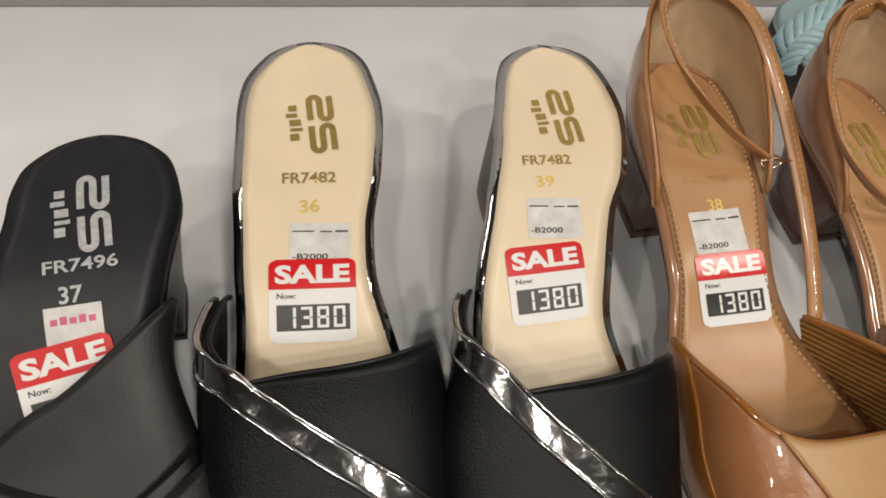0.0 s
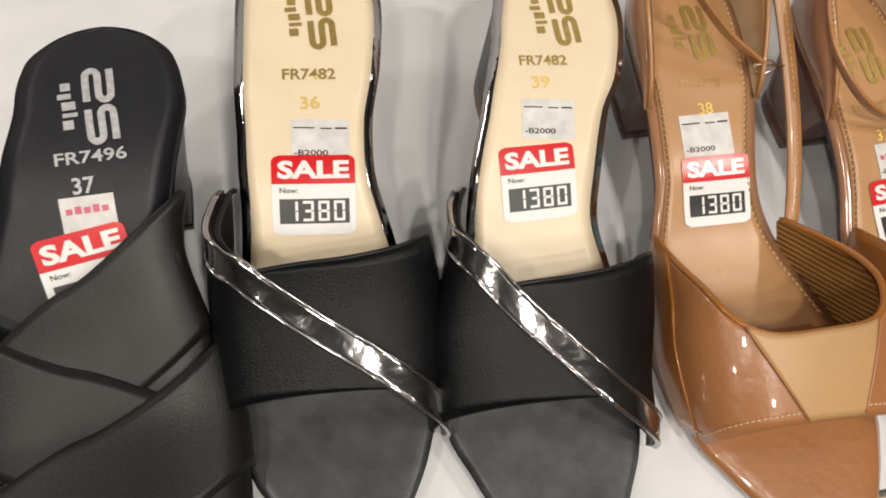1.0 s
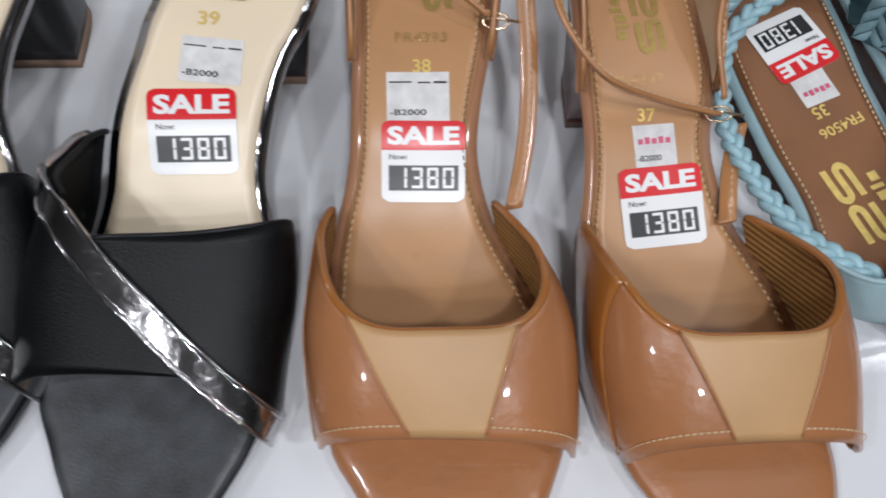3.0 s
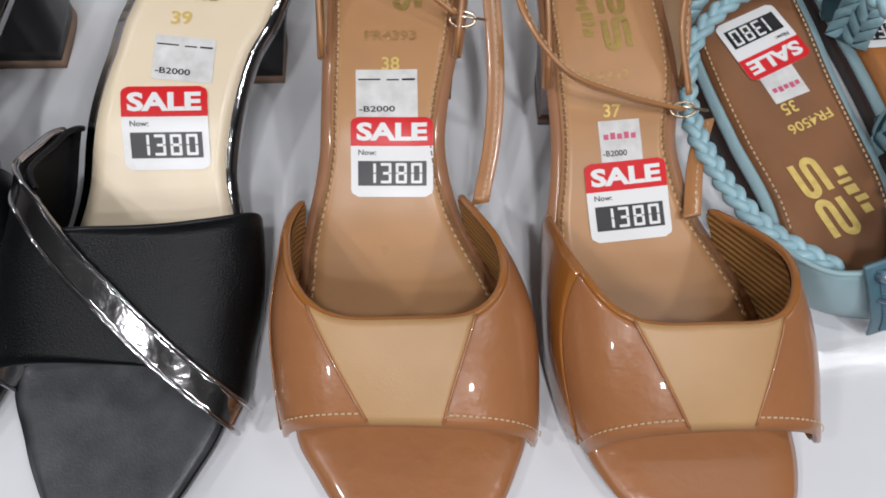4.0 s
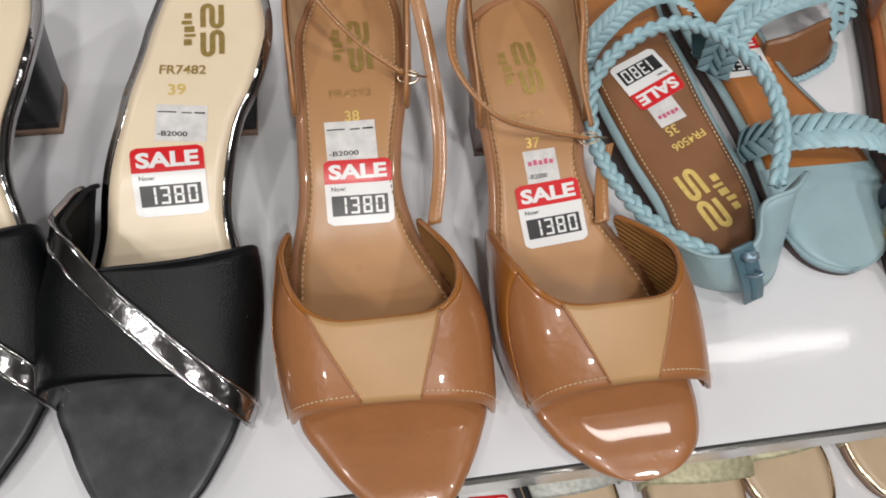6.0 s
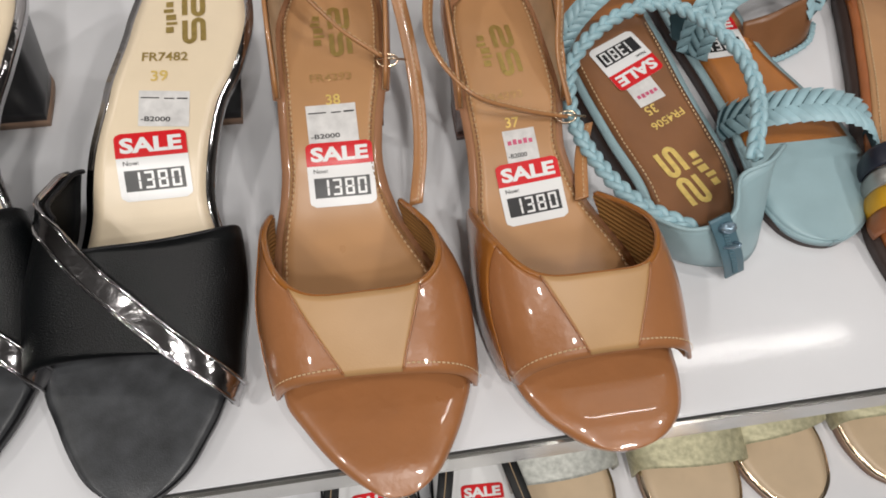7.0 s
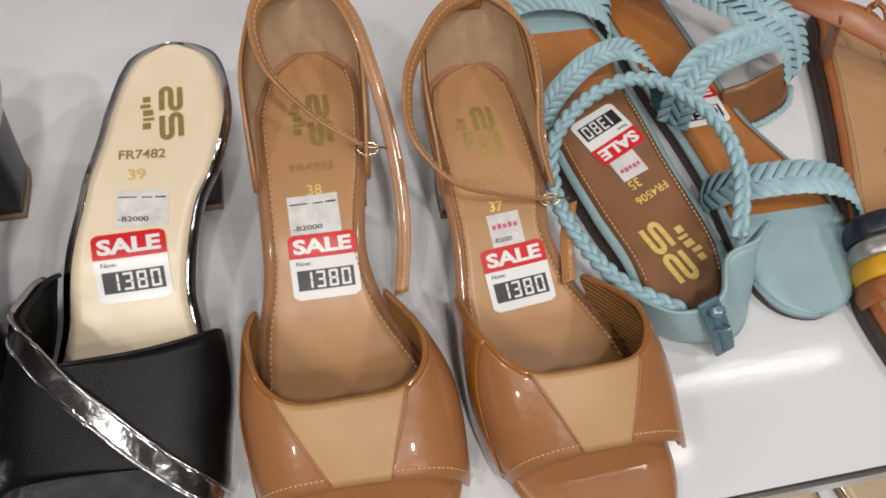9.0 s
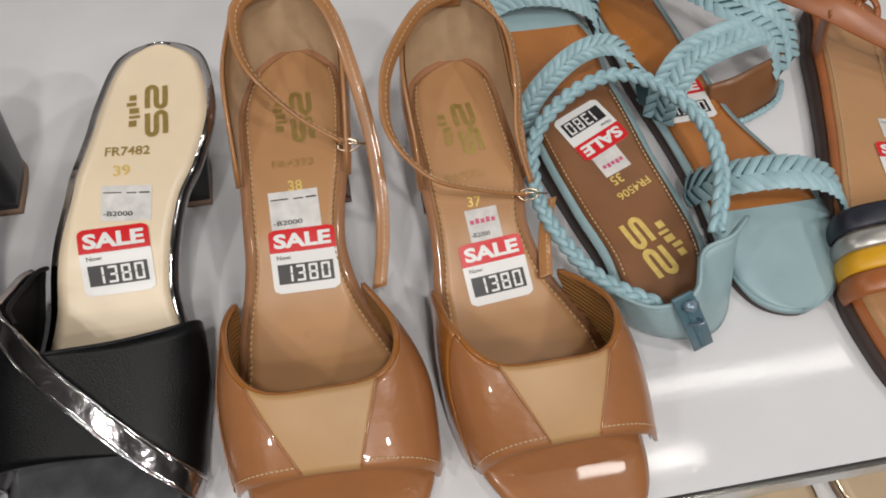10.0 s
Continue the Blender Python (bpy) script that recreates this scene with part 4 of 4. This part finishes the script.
# heel cuff, zip and puller
base = spline([(0.381, 0.204, 0.010), (0.386, 0.184, 0.003), (0.402, 0.168, 0.001), (0.424, 0.162, 0.001), (0.441, 0.166, 0.001), (0.453, 0.184, 0.003), (0.452, 0.206, 0.010)], 50)
rim = spline([(0.370, 0.200, 0.028), (0.379, 0.182, 0.031), (0.395, 0.168, 0.036), (0.414, 0.170, 0.043), (0.424, 0.189, 0.046), (0.440, 0.194, 0.049), (0.455, 0.206, 0.044)], 50)
rows = [base + (rim - base) * v + np.stack([np.zeros(50), -0.005 * math.sin(math.pi * v) * np.sin(np.linspace(0, math.pi, 50)), np.zeros(50)], 1) for v in np.linspace(0, 1, 10)]
cuff = part("heel_cuff", thick(rows, 0.0018), M["blue"], be, "pale blue leather heel cuff")
part("cuff_edge", tube(rim, 0.0012, 6), M["blue"], cuff)
tape = spline([(0.4055, 0.1690, 0.0440), (0.4110, 0.1618, 0.0345), (0.4185, 0.1566, 0.0205), (0.4265, 0.1562, 0.0040)], 24)
part("zip_tape", ribbon(tape, 0.0115, (0.9, 0.25, 0.15), 0.0016), M["zip"], be, "slate blue zip tape")
zipper = bpy.data.objects["zip_tape"]
for i in range(2, 22, 1):
    t0 = tape[i] + np.array((0.0, -0.0012, 0.0005))
    part("zip_tooth", box_mesh(t0[0] - 0.0014, t0[0] + 0.0014, t0[1] - 0.0006, t0[1] + 0.0004, t0[2] - 0.0003, t0[2] + 0.0003), M["zip"], zipper, smooth=False)
puller = part("zip_slider", box_mesh(-0.0030, 0.0030, -0.0022, 0.0022, -0.0045, 0.0045, 0.001), M["zip_metal"], be, "blue metal zip slider")
puller.matrix_local = pose(0.4085, 0.1640, 0.0420, 38, 0, 20)
ringp = [(0.0026 * math.cos(t), -0.003 + 0.0003 * math.sin(t), -0.004 + 0.0062 * math.sin(t)) for t in np.linspace(0, 2 * math.pi, 28)]
tab = part("zip_pull", tube(ringp, 0.0008, 6, up=(0, 1, 0)), M["zip_metal"], be, "open metal zip pull")
tab.matrix_local = pose(0.4128, 0.1590, 0.0375, 38, 0, 25)

bf = thing("braided_sandal", "pale blue braided sandal with tangled cross straps and amber insole", "sandal", "sandals on the shelf")
la = Last([(0.162, 0.4799, 0.4801, 0.010), (0.167, 0.463, 0.497, 0.010), (0.176, 0.4545, 0.507, 0.0105), (0.190, 0.4495, 0.515, 0.011), (0.210, 0.4485, 0.521, 0.012), (0.230, 0.4485, 0.519, 0.013),
           (0.262, 0.4470, 0.506, 0.014), (0.300, 0.4420, 0.492, 0.014), (0.340, 0.4360, 0.487, 0.015), (0.375, 0.4320, 0.483, 0.016), (0.405, 0.4300, 0.480, 0.016),
           (0.425, 0.4360, 0.474, 0.016), (0.434, 0.4549, 0.4551, 0.016)])
flat_sole(bf, la, 0.226, True, M["amber"], M["sole_dark"])
sale_sticker(bf, la, 0.4640, 0.3085, 4, 0.0002)
braided_band(bf, "toe_band", [(0.444, 0.244, 0.010), (0.447, 0.240, 0.022), (0.460, 0.235, 0.033), (0.488, 0.231, 0.038), (0.512, 0.227, 0.032), (0.524, 0.222, 0.020), (0.527, 0.220, 0.010)], (0.12, 1.0, 0.12), 0.020, 2, 0.0064)
braided_band(bf, "cross_band", [(0.443, 0.296, 0.014), (0.447, 0.304, 0.030), (0.460, 0.316, 0.042), (0.482, 0.323, 0.047), (0.508, 0.331, 0.046), (0.532, 0.344, 0.036), (0.548, 0.362, 0.020)], (-0.35, 1.0, 0.4), 0.021, 3, 0.0060)
braided_band(bf, "cross_band", [(0.434, 0.424, 0.020), (0.447, 0.412, 0.036), (0.464, 0.398, 0.045), (0.483, 0.372, 0.052), (0.500, 0.346, 0.054), (0.524, 0.333, 0.044), (0.537, 0.322, 0.020)], (0.75, 0.75, 0.3), 0.029, 4, 0.0066)
base = spline([(0.484, 0.300, 0.002), (0.500, 0.297, 0.002), (0.516, 0.302, 0.002), (0.532, 0.311, 0.002), (0.542, 0.326, 0.002)], 30)
rim = spline([(0.480, 0.312, 0.022), (0.495, 0.311, 0.028), (0.512, 0.316, 0.031), (0.528, 0.322, 0.032), (0.540, 0.336, 0.028)], 30)
flap = part("heel_cuff", thick([base + (rim - base) * v for v in np.linspace(0, 1, 8)], 0.0018), M["brown"], bf, "slumped heel cuff with brown lining")
for bm in plait(base + np.array((0.001, -0.0012, 0.0016)), 0.0012, 6, 0.0011):
    part("cuff_cord", bm, M["braid"], flap)


bf.matrix_world = pose(0.005, 0.003, 0)


# ---- flat sandal with coloured bands ----
sg = thing("banded_sandal", "flat rust leather sandal with navy, pewter, mustard and tan bands", "sandal", "sandals on the shelf")
la = Last([(0.088, 0.5449, 0.5451, 0.012), (0.095, 0.528, 0.562, 0.012), (0.110, 0.514, 0.574, 0.012), (0.134, 0.507, 0.583, 0.012), (0.163, 0.505, 0.586, 0.013), (0.186, 0.510, 0.587, 0.013),
           (0.221, 0.523, 0.589, 0.014), (0.250, 0.535, 0.595, 0.014), (0.284, 0.548, 0.603, 0.014), (0.320, 0.560, 0.614, 0.015), (0.343, 0.567, 0.621, 0.015), (0.375, 0.581, 0.629, 0.015), (0.394, 0.6049, 0.6051, 0.015)])
part("insole", la.slab(0.0, -0.0022, 0.0060, n=80), M["tan"], sg, "tan leather insole")
part("rim", la.slab(-0.0008, -0.0050, 0.0012, n=80), M["rust"], sg, "rust leather rim")
part("outsole", la.slab(-0.0040, -0.0100, -0.0016, n=80, flat=lambda q: 0.0006), M["sole_dark"], sg, "dark brown sole")
for s in (-1, 1):
    stitches(la.edge_line(0.215, 0.375, 0.0100, 0.0001, s, 60), M["thread"], sg)
up = Upper(la, 0.158, 0.208, 0.020, 0.026, margin=0.001)
for y0, y1, mat, words in ((0.1935, 0.2060, "navy", "navy leather band"), (0.1830, 0.1935, "pewter", "pewter metallic band"), (0.1715, 0.1830, "yellow", "mustard yellow band"), (0.1590, 0.1715, "rust", "rust tan band")):
    part("band", thick([[up.at(a, y + 0.004 * (1 - 2 * a), 0.0012 * math.sin(math.pi * v) + (0.0012 if mat == "navy" else 0)) for a in np.linspace(0, 1, 40)]
                        for v, y in zip(np.linspace(0, 1, 7), np.linspace(y0 + 0.0004, y1 - 0.0004, 7))], -0.0014), M[mat], sg, words)
p = spline([(0.530, 0.379, 0.040), (0.541, 0.363, 0.048), (0.559, 0.342, 0.050), (0.580, 0.323, 0.047), (0.600, 0.309, 0.042), (0.622, 0.300, 0.028), (0.628, 0.298, 0.010)], 40)
part("ankle_strap", ribbon(p, 0.0150, (0.45, 0.55, 0.7), 0.0018), M["rust"], sg, "rust leather ankle strap")
p = spline([(0.569, 0.340, 0.008), (0.566, 0.340, 0.024), (0.562, 0.341, 0.040), (0.560, 0.343, 0.050)], 20)
part("side_strap", ribbon(p, 0.0140, (0.25, 1.0, 0.0), 0.0018), M["rust"], sg)
ringp = [(0.581 + 0.0050 * math.cos(t), 0.334 + 0.0085 * math.sin(t), 0.0500 + 0.005 * math.sin(t + 0.6)) for t in np.linspace(0, 2 * math.pi, 30)]
part("strap_loop", tube(ringp, 0.0021, 8, 0.7), M["rust"], sg, "twisted rust leather loop")
part("lace", tube(spline([(0.579, 0.340, 0.054), (0.586, 0.346, 0.060), (0.598, 0.362, 0.064), (0.620, 0.385, 0.055)], 20), 0.0017, 7), M["rust"], sg, "thin rust leather lace")
old_label(sg, la, 0.5880, 0.2700, -12, 0.0180, 0.0150)
sale_sticker(sg, la, 0.5820, 0.2430, -12, 0.0002)
sg.matrix_world = pose(0.004, 0.0, 0)


# ---- sandals on the shelf below ----
def slide(x, y, turn, band_material, words, wide=0.0):
    shoe = thing("glitter_slide", words, "sandal", "sandals on the lower shelf")
    k = 1.0 + wide
    la = Last([(0.0, -0.0001, 0.0001, 0.012), (0.006, -0.017, 0.018, 0.012), (0.020, -0.031 * k, 0.030 * k, 0.012), (0.050, -0.040 * k, 0.037 * k, 0.0125), (0.080, -0.041 * k, 0.036 * k, 0.014),
               (0.130, -0.034, 0.027, 0.022), (0.180, -0.029, 0.029, 0.030), (0.220, -0.027, 0.029, 0.034), (0.240, -0.016, 0.018, 0.035), (0.246, -0.0001, 0.0001, 0.035)])
    part("insole", la.slab(0.0, -0.0030, 0.0025, n=60), M["nude"], shoe, "nude leather insole")
    part("rim", la.slab(-0.0012, -0.0050, 0.0, n=60), M["buckle"], shoe, "pale gold rim")
    part("outsole", la.slab(-0.0040, -0.0110, 0.0004, n=60, flat=lambda q: 0.0006), M["heel_tip"], shoe)
    up = Upper(la, 0.055, 0.092, 0.026, 0.032, margin=0.003)
    part("band", thick(up.patch(lambda a: 0.056 + 0.002 * math.sin(9 * a), lambda a: 0.090 + 0.002 * math.sin(7 * a)), -0.0022), band_material, shoe, "glitter cloth band")
    shoe.matrix_world = pose(x, y, LOW, 0, 0, turn)
    return shoe


slide(0.377, 0.044, 4, M["glit_silver"], "nude flat slide with a silver glitter band")
slide(0.473, 0.038, -2, M["glit_gold"], "nude flat slide with a pale gold glitter band", 0.06)
slide(0.562, 0.052, 8, M["glit_gold"], "nude flat slide with a pale gold glitter band, set further back")
slide(0.655, 0.055, 4, M["glit_gold"], "nude flat slide with a pale gold glitter band, set further back")


def strappy(x, y, turn):
    shoe = thing("strappy_sandal", "black strap sandal with a pale insole and a price sticker", "sandal", "sandals on the lower shelf")
    la = Last([(0.0, -0.0001, 0.0001, 0.012), (0.006, -0.016, 0.016, 0.012), (0.022, -0.030, 0.030, 0.012), (0.055, -0.038, 0.038, 0.0125), (0.090, -0.037, 0.036, 0.014),
               (0.140, -0.031, 0.029, 0.018), (0.200, -0.029, 0.029, 0.022), (0.236, -0.016, 0.016, 0.023), (0.244, -0.0001, 0.0001, 0.023)])
    part("insole", la.slab(0.0, -0.0030, 0.0020, n=60), M["paper"], shoe, "pale insole")
    part("outsole", la.slab(-0.0015, -0.0110, 0.0, n=60, flat=lambda q: 0.0006), M["black_edge"], shoe)
    for pts in ([(-0.040, 0.020, 0.008), (-0.034, 0.045, 0.030), (-0.026, 0.085, 0.040), (-0.022, 0.13, 0.034)], [(0.040, 0.020, 0.008), (0.034, 0.045, 0.030), (0.022, 0.085, 0.040), (0.012, 0.13, 0.034)]):
        p = spline(pts, 24)
        st = part("strap", ribbon(p, 0.012, (1, 0.1, 0), 0.0018), M["black"], shoe, "stitched black strap")
        part("thread_line", tube(p + np.array((0.0, 0, 0.0012)), 0.0003, 4), M["thread"], st)
    sale_sticker(shoe, la, 0.002, 0.060, 0)
    shoe.matrix_world = pose(x, y, LOW, 0, 0, turn)
    return shoe


strappy(0.222, 0.038, 2)
strappy(0.300, 0.032, -3)
